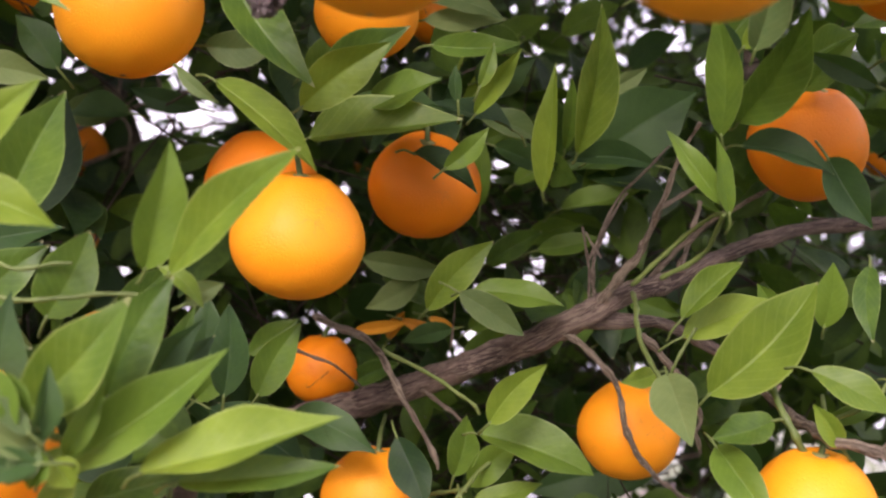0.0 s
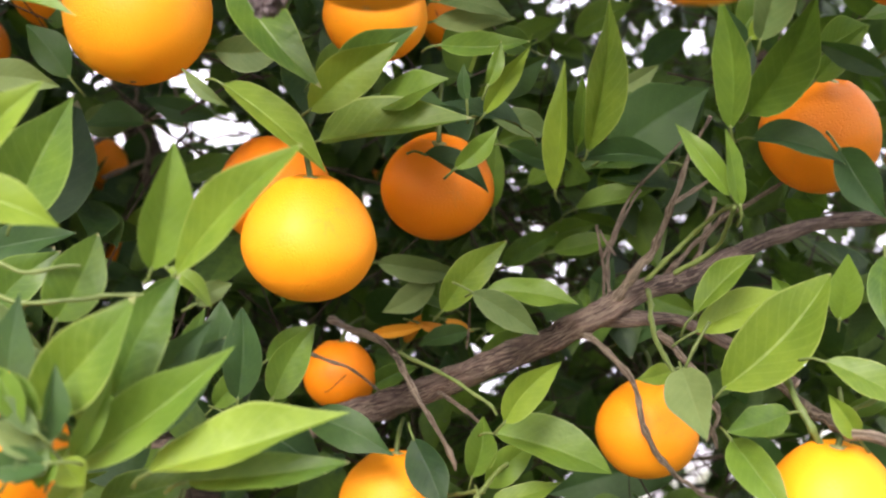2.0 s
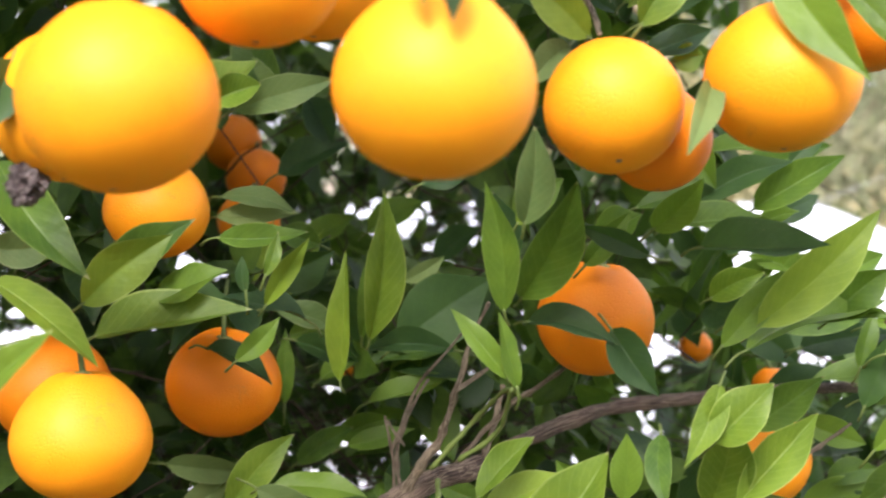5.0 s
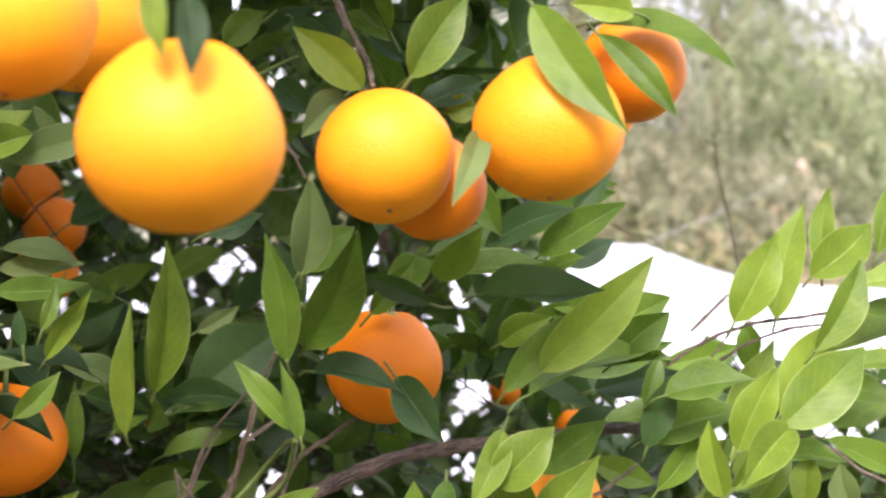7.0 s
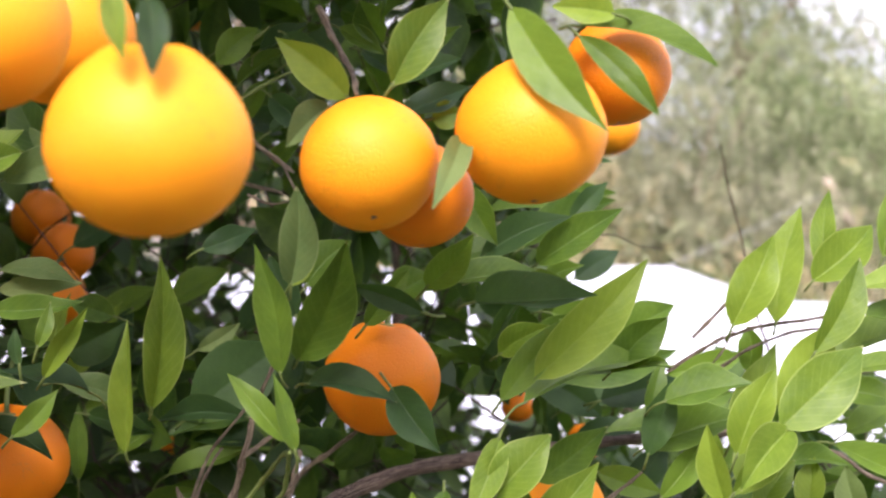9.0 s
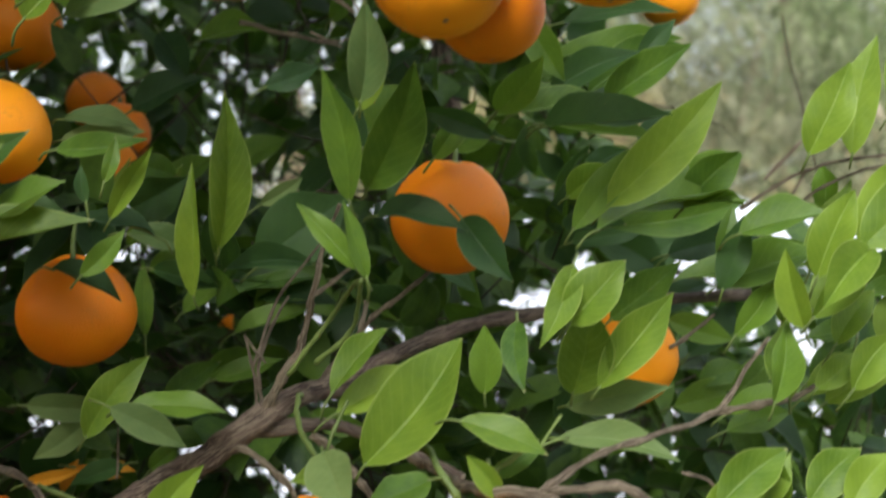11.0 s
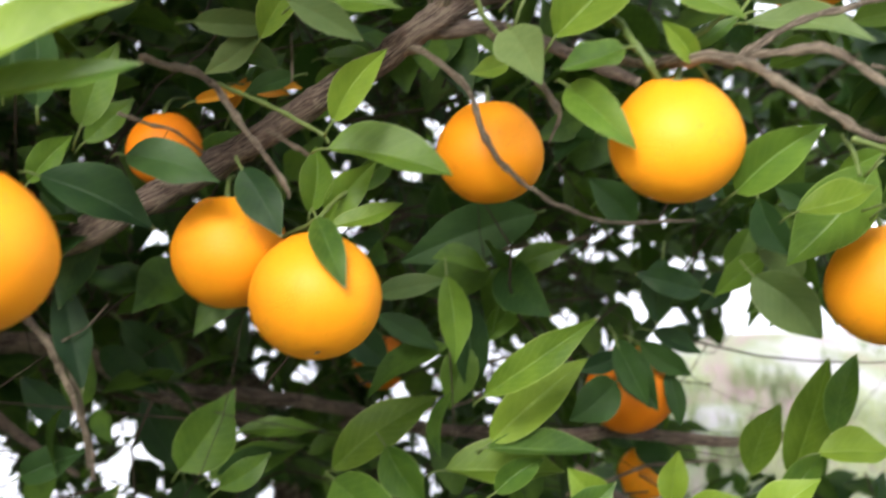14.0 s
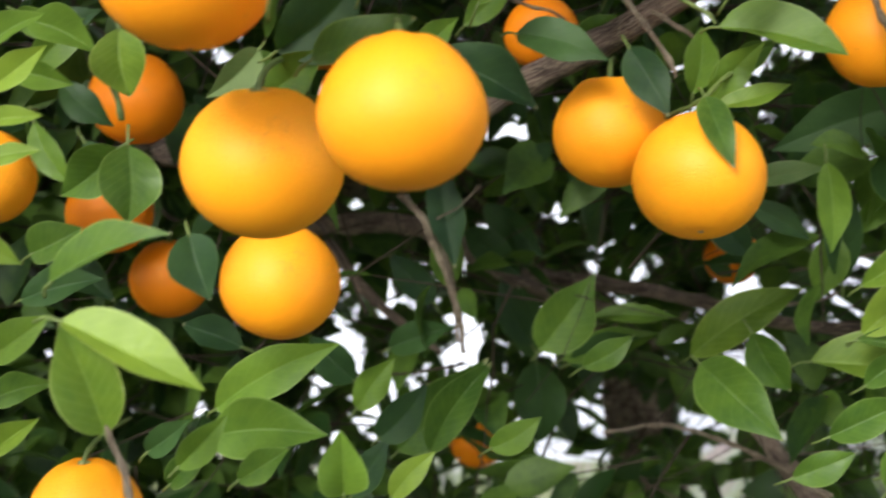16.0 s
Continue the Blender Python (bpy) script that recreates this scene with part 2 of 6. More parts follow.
def spray_material(name, stops):
    """Fine far foliage that lets some light through."""
    m = plain_material(name, stops, 3.0, 0.7, 0.1, 0.01, 1.5)
    t = m.node_tree
    p = t.nodes["Principled BSDF"]
    glow = t.nodes.new("ShaderNodeBsdfTranslucent")
    t.links.new(p.inputs["Base Color"].links[0].from_socket, glow.inputs[0])
    both = t.nodes.new("ShaderNodeMixShader")
    both.inputs[0].default_value = 0.45
    t.links.new(p.outputs[0], both.inputs[1])
    t.links.new(glow.outputs[0], both.inputs[2])
    t.links.new(both.outputs[0], t.nodes["Material Output"].inputs[0])
    return m


FEATHER = [
    spray_material("olive_spray", [(0.42, (0.05, 0.065, 0.026)), (0.53, (0.22, 0.28, 0.125)), (0.66, (0.52, 0.54, 0.33))]),
    spray_material("grey_spray", [(0.42, (0.05, 0.052, 0.03)), (0.53, (0.21, 0.23, 0.13)), (0.66, (0.48, 0.46, 0.32))]),
    spray_material("straw_spray", [(0.42, (0.12, 0.13, 0.05)), (0.53, (0.38, 0.37, 0.18)), (0.66, (0.64, 0.5, 0.31))]),
]
STRAW = spray_material("dry_straw", [(0.36, (0.3, 0.22, 0.12)), (0.53, (0.52, 0.42, 0.27)), (0.7, (0.7, 0.6, 0.42))])
DRY_HUSK = plain_material("dry_husk", [(0.34, (0.035, 0.024, 0.028)), (0.52, (0.17, 0.13, 0.135)), (0.7, (0.42, 0.35, 0.35))], 420.0, 0.9, 1.0, 0.006, 150.0)
# twig brown taken near black, with the crown's shade put into it
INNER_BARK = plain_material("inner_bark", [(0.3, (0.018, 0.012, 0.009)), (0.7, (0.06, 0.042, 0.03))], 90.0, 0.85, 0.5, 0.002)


# ---- building blocks ----
def part(name, bm, mat, parent, label=""):
    """One bmesh as one mesh object under a thing or a part."""
    data = bpy.data.meshes.new(name)
    bm.to_mesh(data)
    bm.free()
    return attach(name, data, mat, parent, label)


def attach(name, data, mat, parent, label="", smooth=True):
    for p in data.polygons:
        p.use_smooth = smooth
    data.materials.append(mat)
    ob = new(name, data)
    ob.parent = parent
    if label:
        tagged(ob, label)
    return ob


def thing(name, label, category, group="", kind="", at=(0, 0, 0)):
    ob = new(name)
    ob.empty_display_size = 0.05
    ob.location = at
    return tagged(ob, label, category, group, kind)


def spline(points, steps=6):
    """Catmull-Rom through control points (any width of tuple)."""
    pts = [np.array(p, float) for p in points]
    pts = [2 * pts[0] - pts[1], *pts, 2 * pts[-1] - pts[-2]]
    out = []
    for a, b, c, d in zip(pts, pts[1:], pts[2:], pts[3:]):
        for k in range(steps):
            s = k / steps
            out.append(0.5 * (2 * b + (c - a) * s + (2 * a - 5 * b + 4 * c - d) * s**2 + (3 * b - a - 3 * c + d) * s**3))
    return out + [pts[-2]]


def tube(points, sides=10, rough=0.0, steps=6, knots=0.0):
    """A tapered, slightly knobbly round limb through (x, y, z, radius) points, as mesh data with UVs along and round it; knots swell it at its buds."""
    path = spline(points, steps)
    rng = random.Random(int(abs(points[0][0] * 9173 + points[0][2] * 3571) * 1000))
    buds = [rng.uniform(0.002, 0.015)]
    while buds[-1] < 1.0:
        buds.append(buds[-1] + rng.uniform(0.01, 0.028))
    verts, faces, uvs = [], [], []
    along, last, side = 0.0, None, Vector((0.31, 0.52, 0.8))
    rings = []
    for i, p in enumerate(path):
        here = Vector(p[:3])
        ahead = Vector(path[min(i + 1, len(path) - 1)][:3]) - Vector(path[max(i - 1, 0)][:3])
        ahead.normalize()
        side = (side - ahead * side.dot(ahead)).normalized()
        other = ahead.cross(side)
        if last is not None:
            along += (here - last).length
        last = here
        swell = 1.0
        if knots:
            swell += knots * sum(math.exp(-(((along - b) / 0.0028) ** 2)) for b in buds)
            here = here + (side * noise.noise(here * 70.0) + other * noise.noise(here * 70.0 + Vector((9, 9, 9)))) * p[3] * 0.8
        for k in range(sides):
            a = 2 * math.pi * k / sides
            way = side * math.cos(a) + other * math.sin(a)
            grow = noise.noise((here + way * p[3]) * 55.0) + 0.5 * noise.noise((here + way * p[3]) * 160.0)
            r = max(p[3], 0.0004) * (swell + rough * grow)
            verts.append(here + way * r)
        rings.append(along)
    n = len(path)
    for i in range(n - 1):
        for k in range(sides):
            j = (k + 1) % sides
            faces.append((i * sides + k, i * sides + j, (i + 1) * sides + j, (i + 1) * sides + k))
            uvs += [(rings[i] * 10, k / sides), (rings[i] * 10, (k + 1) / sides), (rings[i + 1] * 10, (k + 1) / sides), (rings[i + 1] * 10, k / sides)]
    for ring in (range(sides - 1, -1, -1), range((n - 1) * sides, n * sides)):
        faces.append(tuple(ring))
        uvs += [(0, 0)] * sides
    data = bpy.data.meshes.new("limb")
    data.from_pydata(verts, [], faces)
    layer = data.uv_layers.new(name="along")
    layer.data.foreach_set("uv", np.array(uvs, dtype=np.float32).ravel())
    return data


def blade(length, width, fold, curl, wave, seed, along=12, across=3):
    """Vertices, faces and UVs of a citrus leaf: base at the origin, tip along +x, upper face towards +z."""
    rng = random.Random(seed)
    us = [i / along for i in range(along + 1)]
    blunt, sharp = rng.uniform(0.64, 0.84), rng.uniform(0.76, 0.98)
    drawn = rng.uniform(0.3, 0.65)
    widest = blunt / (blunt + sharp)
    most = widest**blunt * (1 - widest) ** sharp
    phase, lean, twist = rng.uniform(0, 6.28), rng.uniform(-0.07, 0.07), rng.uniform(-0.35, 0.35)
    uneven, droop = rng.uniform(-0.08, 0.08), rng.uniform(-0.15, 0.35)
    rim = [k / across for k in range(across, 0, -1)] + ([0.07] if across > 1 else [])
    columns = [-v for v in rim] + [0.0] + rim[::-1]
    verts, faces, uvs = [], [], []
    for u in us:
        half = width / 2 * u**blunt * (1 - u) ** sharp / most * (1 - drawn * max(0.0, (u - 0.62) / 0.38))
        if u == 0:
            half = width * 0.02
        turn = curl * u
        x = length * (u if abs(curl) < 1e-3 else math.sin(turn) / curl)
        drop = 0 if abs(curl) < 1e-3 else -length * (1 - math.cos(turn)) / curl
        spin = twist * (u - 0.4)
        for v in columns:
            side = half * (1 + uneven * (1 if v > 0 else -1))
            edge = wave * half * v * v * math.sin(7.5 * u + phase + (1.2 if v > 0 else 0))
            # a V along the midrib whose margins roll over
            up = fold * half * (abs(v) - 0.55 * droop * v * v) + edge
            w, h = v * side * math.cos(spin) - up * math.sin(spin), v * side * math.sin(spin) + up * math.cos(spin)
            verts.append((x + h * math.sin(turn) * 0.6, w + lean * length * math.sin(math.pi * u), drop + h * math.cos(turn)))
            uvs.append((u, 0.5 + v / 2))
    w = len(columns)
    for i in range(along):
        for k in range(w - 1):
            a = i * w + k
            faces.append((a, a + w, a + w + 1, a + 1))
    return verts, faces, uvs


def leaf_pose(base, way, face):
    """The matrix that lays a leaf's length along way with its upper side towards face."""
    x = Vector(way).normalized()
    z = Vector(face)
    z = (z - x * z.dot(x)).normalized()
    y = z.cross(x)
    return Matrix(((x.x, y.x, z.x, base[0]), (x.y, y.y, z.y, base[1]), (x.z, y.z, z.z, base[2]), (0, 0, 0, 1)))


def joined_mesh(name, pieces):
    """One mesh from (verts, faces, uvs, matrix) pieces."""
    verts, faces, uvs, count = [], [], [], 0
    for vs, fs, us, m in pieces:
        a = np.array(vs) @ np.array(m.to_3x3()).T + np.array(m.translation)
        verts.append(a)
        for f in fs:
            faces.append(tuple(i + count for i in f))
            uvs += [us[i] for i in f]
        count += len(vs)
    data = bpy.data.meshes.new(name)
    data.from_pydata(np.concatenate(verts).tolist(), [], faces)
    layer = data.uv_layers.new(name="blade")
    layer.data.foreach_set("uv", np.array(uvs, dtype=np.float32).ravel())
    return data


# ---- the orange tree ----
TREE = thing("orange_tree", "leafy orange tree laden with ripe fruit", "tree", at=(0.1, 1.5, 0.0))
TREE_AT = Vector((0.1, 1.5, 0.0))
LEAF_COUNT = [0]
FRUIT = []


def on_tree(ob):
    ob.matrix_parent_inverse = Matrix.Translation(-TREE_AT)
    return ob


def leaf(x, y, z, dx, dy, dz, width, roll, curl, tone):
    """A single leaf: base, vector to the tip, width, roll about its length from facing the open side, curl, tone."""
    LEAF_COUNT[0] += 1
    rng = random.Random(LEAF_COUNT[0] * 7 + 3)
    way = Vector((dx, dy, dz))
    length = way.length
    face = Matrix.Rotation(radians(roll), 3, way.normalized()) @ Vector((0.0, -1.0, 0.25))
    vs, fs, us = blade(length * (1 + curl * curl * 0.04), width * 0.92, rng.uniform(0.35, 1.0), curl, rng.uniform(0.08, 0.3), LEAF_COUNT[0])
    # the chord of the curled blade points at the tip
    m = leaf_pose((0, 0, 0), way, face) @ Matrix.Rotation(-curl / 2, 4, "Y")
    data = bpy.data.meshes.new("leaf")
    data.from_pydata(vs, [], fs)
    layer = data.uv_layers.new(name="blade")
    layer.data.foreach_set("uv", np.array([us[i] for f in fs for i in f], dtype=np.float32).ravel())
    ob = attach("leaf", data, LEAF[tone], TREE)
    ob.matrix_parent_inverse = Matrix.Translation(-TREE_AT)
    ob.matrix_basis = Matrix.Translation((x, y, z)) @ m
    reach = 0.008 + 0.008 * rng.random()
    attach("petiole", tube([(0.002, 0, 0, 0.0009), (-reach * 0.5, 0, -0.001, 0.0008), (-reach, 0, -reach * 0.5, 0.0009)], 6, 0.0, 3), GREEN_TWIG, ob)
    return ob


def leaves(rows):
    for row in rows:
        leaf(*row)


def limb(name, points, bark=BARK, sides=20, rough=0.34, label=""):
    fine = bark is not BARK
    return on_tree(attach(name, tube(points, sides, rough, 10 if fine else 8, 0.4 if fine else 0.0), bark, TREE, label))


def twig(*points, green=False):
    return limb("twig", points, GREEN_TWIG if green else TWIG_BARK, 7, 0.15)


def orange(x, y, z, radius, lean=0.0, turn=0.0, squash=0.96, stalk=0.014, deep=False, taper=None):
    """A fruit with its rind, calyx and stalk, hung by its top; lean and turn tip it over, taper slopes its shoulders,
    deep gives it the rind with crown shade in its colour.
    """
    seed = int(abs(x * 7919 + z * 104729) * 100)
    rng = random.Random(seed)
    FRUIT.append(Vector((x, y, z)))
    shade = "orange fruit hanging inside the leafy crown, rind coloured as if in shade" if deep else "ripe orange fruit hanging among green leaves"
    fruit = thing("orange", shade, "orange", "oranges on the tree")
    fruit.matrix_basis = pose(x, y, z, lean, 0, turn)
    bm = bmesh.new()
    bmesh.ops.create_uvsphere(bm, u_segments=40, v_segments=26, radius=1.0)
    off = Vector((rng.uniform(0, 50), rng.uniform(0, 50), rng.uniform(0, 50)))
    slope = rng.uniform(0.0, 0.05) if taper is None else taper
    for v in bm.verts:
        n = v.co.normalized()
        polar = math.acos(max(-1, min(1, n.z)))
        r = 1 + 0.018 * noise.noise(n * 1.3 + off) + 0.006 * noise.noise(n * 5 + off)
        r -= 0.085 * math.exp(-((polar / 0.2) ** 2))
        r += 0.02 * math.exp(-(((polar - 0.42) / 0.25) ** 2)) * (1 + 0.6 * math.sin(5 * math.atan2(n.y, n.x) + off.x))
        r -= 0.03 * math.exp(-(((math.pi - polar) / 0.1) ** 2))
        v.co = n * r * radius
        narrow = 1 - slope * max(0.0, n.z + 0.1)
        v.co.x, v.co.y = v.co.x * narrow, v.co.y * narrow
        v.co.z *= squash * (1 - 0.8 * slope * max(0.0, -n.z - 0.55))
    part("rind", bm, SHADED_RIND if deep else RIND, fruit)
    top = radius * squash * 0.915
    bm = bmesh.new()
    star = []
    for k in range(20):
        a = 2 * math.pi * k / 20
        r = radius * (0.1 + 0.055 * max(0.0, math.cos(a * 2.5)) ** 2)
        star.append(bm.verts.new((r * math.cos(a), r * math.sin(a), top + radius * 0.035)))
    low = [bm.verts.new((v.co.x * 0.9, v.co.y * 0.9, top - radius * 0.02)) for v in star]
    peak = bm.verts.new((0, 0, top + radius * 0.07))
    for k in range(20):
        j = (k + 1) % 20
        bm.faces.new((star[k], star[j], peak))
        bm.faces.new((low[k], low[j], star[j], star[k]))
    scar = bmesh.new()
    bmesh.ops.create_uvsphere(scar, u_segments=12, v_segments=6, radius=radius * 0.045)
    for v in scar.verts:
        v.co.z = v.co.z * 0.35 - radius * squash * (0.972 - 0.35 * slope)
    part("blossom_scar", scar, DRY_HUSK, fruit, "small brown blossom scar")
    calyx = part("calyx", bm, CALYX, fruit, "grey-green star-shaped calyx")
    if stalk > 0:
        bend = rng.uniform(-0.008, 0.008)
        rows = [(0, 0, top, 0.0021), (bend * 0.4, 0.006, top + stalk * 0.6, 0.0018), (bend, 0.024, top + stalk, 0.0016), (bend * 2, 0.06, top + stalk * 1.2, 0.0014)]
        attach("stalk", tube(rows, 7, 0.1, 4), STALK, calyx)
    return fruit


# ---- the fruit ----
orange(-0.203, 0.842, 1.657, 0.0458, lean=-5, squash=1.0)
orange(-0.036, 0.550, 1.660, 0.0406)
orange(0.087, 0.495, 1.657, 0.0382, lean=14)
orange(0.192, 0.663, 1.693, 0.0354, lean=-22)
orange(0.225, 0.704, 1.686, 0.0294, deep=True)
orange(0.271, 0.638, 1.704, 0.0384)
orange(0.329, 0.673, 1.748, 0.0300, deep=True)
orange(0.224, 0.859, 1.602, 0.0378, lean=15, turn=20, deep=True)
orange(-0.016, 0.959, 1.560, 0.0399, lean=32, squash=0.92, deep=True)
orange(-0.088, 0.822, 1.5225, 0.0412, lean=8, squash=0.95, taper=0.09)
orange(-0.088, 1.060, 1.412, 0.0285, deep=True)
orange(0.140, 0.961, 1.397, 0.0365)
orange(0.217, 0.758, 1.393, 0.0360, lean=10, squash=0.93)
orange(-0.035, 0.942, 1.339, 0.0387)
orange(0.020, 0.891, 1.311, 0.0414, lean=-30)
orange(0.387, 0.898, 1.299, 0.0408, lean=-10)
orange(-0.117, 0.622, 1.354, 0.0377, lean=-8, squash=0.93)
orange(-0.208, 0.718, 1.331, 0.0427, lean=6, squash=0.92)
orange(-0.248, 0.885, 1.249, 0.0393)


def dried_husk(x, y, z):
    """The shrivelled grey-brown remains of a blossom on a leaf."""
    bm = bmesh.new()
    bmesh.ops.create_icosphere(bm, subdivisions=5, radius=0.009)
    for v in bm.verts:
        n = v.co.normalized()
        v.co *= 1 + 0.35 * noise.noise(n * 2.3) + 0.3 * noise.noise(n * 6.0) - 0.22 * abs(noise.noise(n * 11.0))
        v.co.z *= 1.35
    husk = on_tree(part("dried_husk", bm, DRY_HUSK, TREE, "shrivelled grey-brown dried blossom"))
    husk.location = (x, y, z)


dried_husk(-0.093, 0.660, 1.644)
orange(-0.077, 0.665, 1.682, 0.0380)
orange(-0.062, 0.920, 1.674, 0.0355)
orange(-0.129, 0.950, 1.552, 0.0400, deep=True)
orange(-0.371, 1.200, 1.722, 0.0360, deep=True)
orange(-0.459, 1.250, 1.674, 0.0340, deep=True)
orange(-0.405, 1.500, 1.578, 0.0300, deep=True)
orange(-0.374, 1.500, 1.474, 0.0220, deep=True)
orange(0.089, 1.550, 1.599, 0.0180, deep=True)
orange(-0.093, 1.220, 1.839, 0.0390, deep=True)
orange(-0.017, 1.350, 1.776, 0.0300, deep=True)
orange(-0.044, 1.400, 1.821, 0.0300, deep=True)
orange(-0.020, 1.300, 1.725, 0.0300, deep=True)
orange(0.018, 0.550, 1.719, 0.0360)
orange(0.041, 0.640, 1.749, 0.0360)
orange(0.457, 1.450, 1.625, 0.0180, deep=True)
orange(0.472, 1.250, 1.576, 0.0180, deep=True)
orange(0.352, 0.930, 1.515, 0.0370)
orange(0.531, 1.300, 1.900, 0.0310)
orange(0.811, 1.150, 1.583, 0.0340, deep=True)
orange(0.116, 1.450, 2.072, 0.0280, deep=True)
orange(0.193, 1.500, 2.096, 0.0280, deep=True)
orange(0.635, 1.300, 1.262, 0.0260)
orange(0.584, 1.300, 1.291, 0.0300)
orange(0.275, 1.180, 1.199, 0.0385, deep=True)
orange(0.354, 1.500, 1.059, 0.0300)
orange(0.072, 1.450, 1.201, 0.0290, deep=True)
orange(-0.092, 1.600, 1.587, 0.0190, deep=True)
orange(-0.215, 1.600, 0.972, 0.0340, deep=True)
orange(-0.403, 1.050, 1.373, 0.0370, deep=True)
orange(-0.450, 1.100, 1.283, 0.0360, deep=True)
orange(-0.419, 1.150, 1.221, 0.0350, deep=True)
orange(-0.374, 0.850, 1.104, 0.0370)
orange(-0.480, 0.950, 1.319, 0.0360)
orange(-0.211, 0.620, 1.423, 0.0410)
orange(-0.254, 1.050, 1.419, 0.0300, deep=True)


# ---- limbs and twigs: x, y, z, radius ----
limb("branch", [(-0.520, 1.320, 1.330, 0.0140), (-0.380, 1.200, 1.325, 0.0130), (-0.250, 1.120, 1.332, 0.0120), (-0.175, 1.080, 1.345, 0.0115), (-0.125, 1.060, 1.365, 0.0110), (-0.065, 1.020, 1.390, 0.0105), (-0.020, 0.990, 1.412, 0.0102), (0.031, 0.960, 1.439, 0.0098), (0.068, 0.940, 1.459, 0.0095), (0.101, 0.920, 1.481, 0.0090), (0.127, 0.930, 1.496, 0.0075), (0.159, 0.950, 1.505, 0.0070), (0.192, 0.970, 1.522, 0.0060), (0.227, 0.990, 1.536, 0.0056), (0.272, 1.010, 1.549, 0.0052), (0.341, 1.030, 1.558, 0.0050), (0.441, 1.060, 1.568, 0.0048), (0.561, 1.120, 1.576, 0.0044)])
limb("branch", [(0.094, 0.925, 1.476, 0.0070), (0.134, 0.930, 1.477, 0.0050), (0.160, 0.940, 1.475, 0.0046), (0.202, 0.950, 1.456, 0.0040), (0.236, 0.930, 1.438, 0.0040)])
limb("branch", [(0.107, 0.915, 1.488, 0.0030), (0.121, 0.900, 1.510, 0.0025), (0.132, 0.890, 1.533, 0.0022), (0.137, 0.870, 1.559, 0.0019), (0.145, 0.860, 1.588, 0.0015), (0.154, 0.850, 1.610, 0.0009)], TWIG_BARK, 9, 0.4)
twig((0.136, 0.870, 1.555, 0.0013), (0.154, 0.870, 1.568, 0.0012), (0.171, 0.860, 1.577, 0.0009))
twig((0.102, 0.930, 1.491, 0.0012), (0.100, 0.930, 1.513, 0.0010), (0.095, 0.940, 1.539, 0.0007))
twig((0.100, 0.930, 1.517, 0.0010), (0.115, 0.930, 1.557, 0.0010), (0.130, 0.920, 1.577, 0.0009), (0.147, 0.920, 1.598, 0.0007))
limb("branch", [(0.144, 0.950, 1.506, 0.0019), (0.178, 0.940, 1.545, 0.0017), (0.197, 0.930, 1.559, 0.0016), (0.220, 0.920, 1.577, 0.0013), (0.250, 0.940, 1.601, 0.0011)], TWIG_BARK, 9, 0.4)
twig((0.119, 0.850, 1.506, 0.0015), (0.143, 0.830, 1.536, 0.0014), (0.154, 0.800, 1.550, 0.0013), (0.160, 0.780, 1.555, 0.0012), green=True)
twig((0.136, 0.840, 1.511, 0.0015), (0.155, 0.820, 1.528, 0.0014), (0.159, 0.800, 1.542, 0.0013), (0.159, 0.780, 1.554, 0.0012), green=True)
limb("branch", [(0.083, 0.925, 1.469, 0.0025), (0.111, 0.915, 1.449, 0.0022), (0.124, 0.910, 1.430, 0.0020), (0.130, 0.905, 1.407, 0.0019), (0.143, 0.905, 1.386, 0.0017), (0.159, 0.908, 1.371, 0.0015)], TWIG_BARK, 9, 0.4)
twig((0.159, 0.908, 1.372, 0.0015), (0.169, 0.912, 1.365, 0.0013), (0.183, 0.920, 1.358, 0.0013), (0.218, 0.950, 1.347, 0.0012), (0.289, 1.000, 1.344, 0.0010))
limb("branch", [(-0.085, 0.930, 1.466, 0.0024), (-0.049, 0.920, 1.454, 0.0022), (-0.033, 0.910, 1.439, 0.0021), (-0.018, 0.905, 1.415, 0.0019), (0.004, 0.900, 1.382, 0.0016), (0.007, 0.900, 1.372, 0.0006)], TWIG_BARK, 9, 0.4)
twig((-0.036, 0.920, 1.447, 0.0014), (-0.003, 0.930, 1.431, 0.0013), (0.025, 0.930, 1.415, 0.0012), (0.033, 0.930, 1.406, 0.0010), green=True)
twig((-0.008, 0.950, 1.418, 0.0015), (0.013, 0.950, 1.404, 0.0014), (0.028, 0.950, 1.393, 0.0011))
twig((0.010, 0.950, 1.448, 0.0007), (0.011, 0.950, 1.466, 0.0007), (0.011, 0.950, 1.481, 0.0005))
limb("branch", [(0.200, 0.930, 1.456, 0.0030), (0.213, 0.800, 1.438, 0.0030), (0.223, 0.740, 1.433, 0.0031), (0.243, 0.730, 1.432, 0.0030)], TWIG_BARK, 9, 0.4)
limb("branch", [(0.242, 0.730, 1.432, 0.0022), (0.275, 0.740, 1.450, 0.0018), (0.310, 0.750, 1.459, 0.0016), (0.357, 0.770, 1.472, 0.0015), (0.382, 0.780, 1.498, 0.0012), (0.400, 0.790, 1.514, 0.0009)], TWIG_BARK, 9, 0.4)
limb("branch", [(0.248, 0.730, 1.433, 0.0022), (0.282, 0.715, 1.434, 0.0021), (0.303, 0.710, 1.421, 0.0019), (0.321, 0.700, 1.403, 0.0017), (0.327, 0.700, 1.385, 0.0015)], TWIG_BARK, 9, 0.4)
limb("branch", [(0.242, 0.730, 1.432, 0.0030), (0.269, 0.725, 1.415, 0.0027), (0.290, 0.720, 1.399, 0.0024), (0.312, 0.725, 1.389, 0.0021), (0.363, 0.740, 1.377, 0.0018), (0.399, 0.750, 1.372, 0.0015)], TWIG_BARK, 9, 0.4)
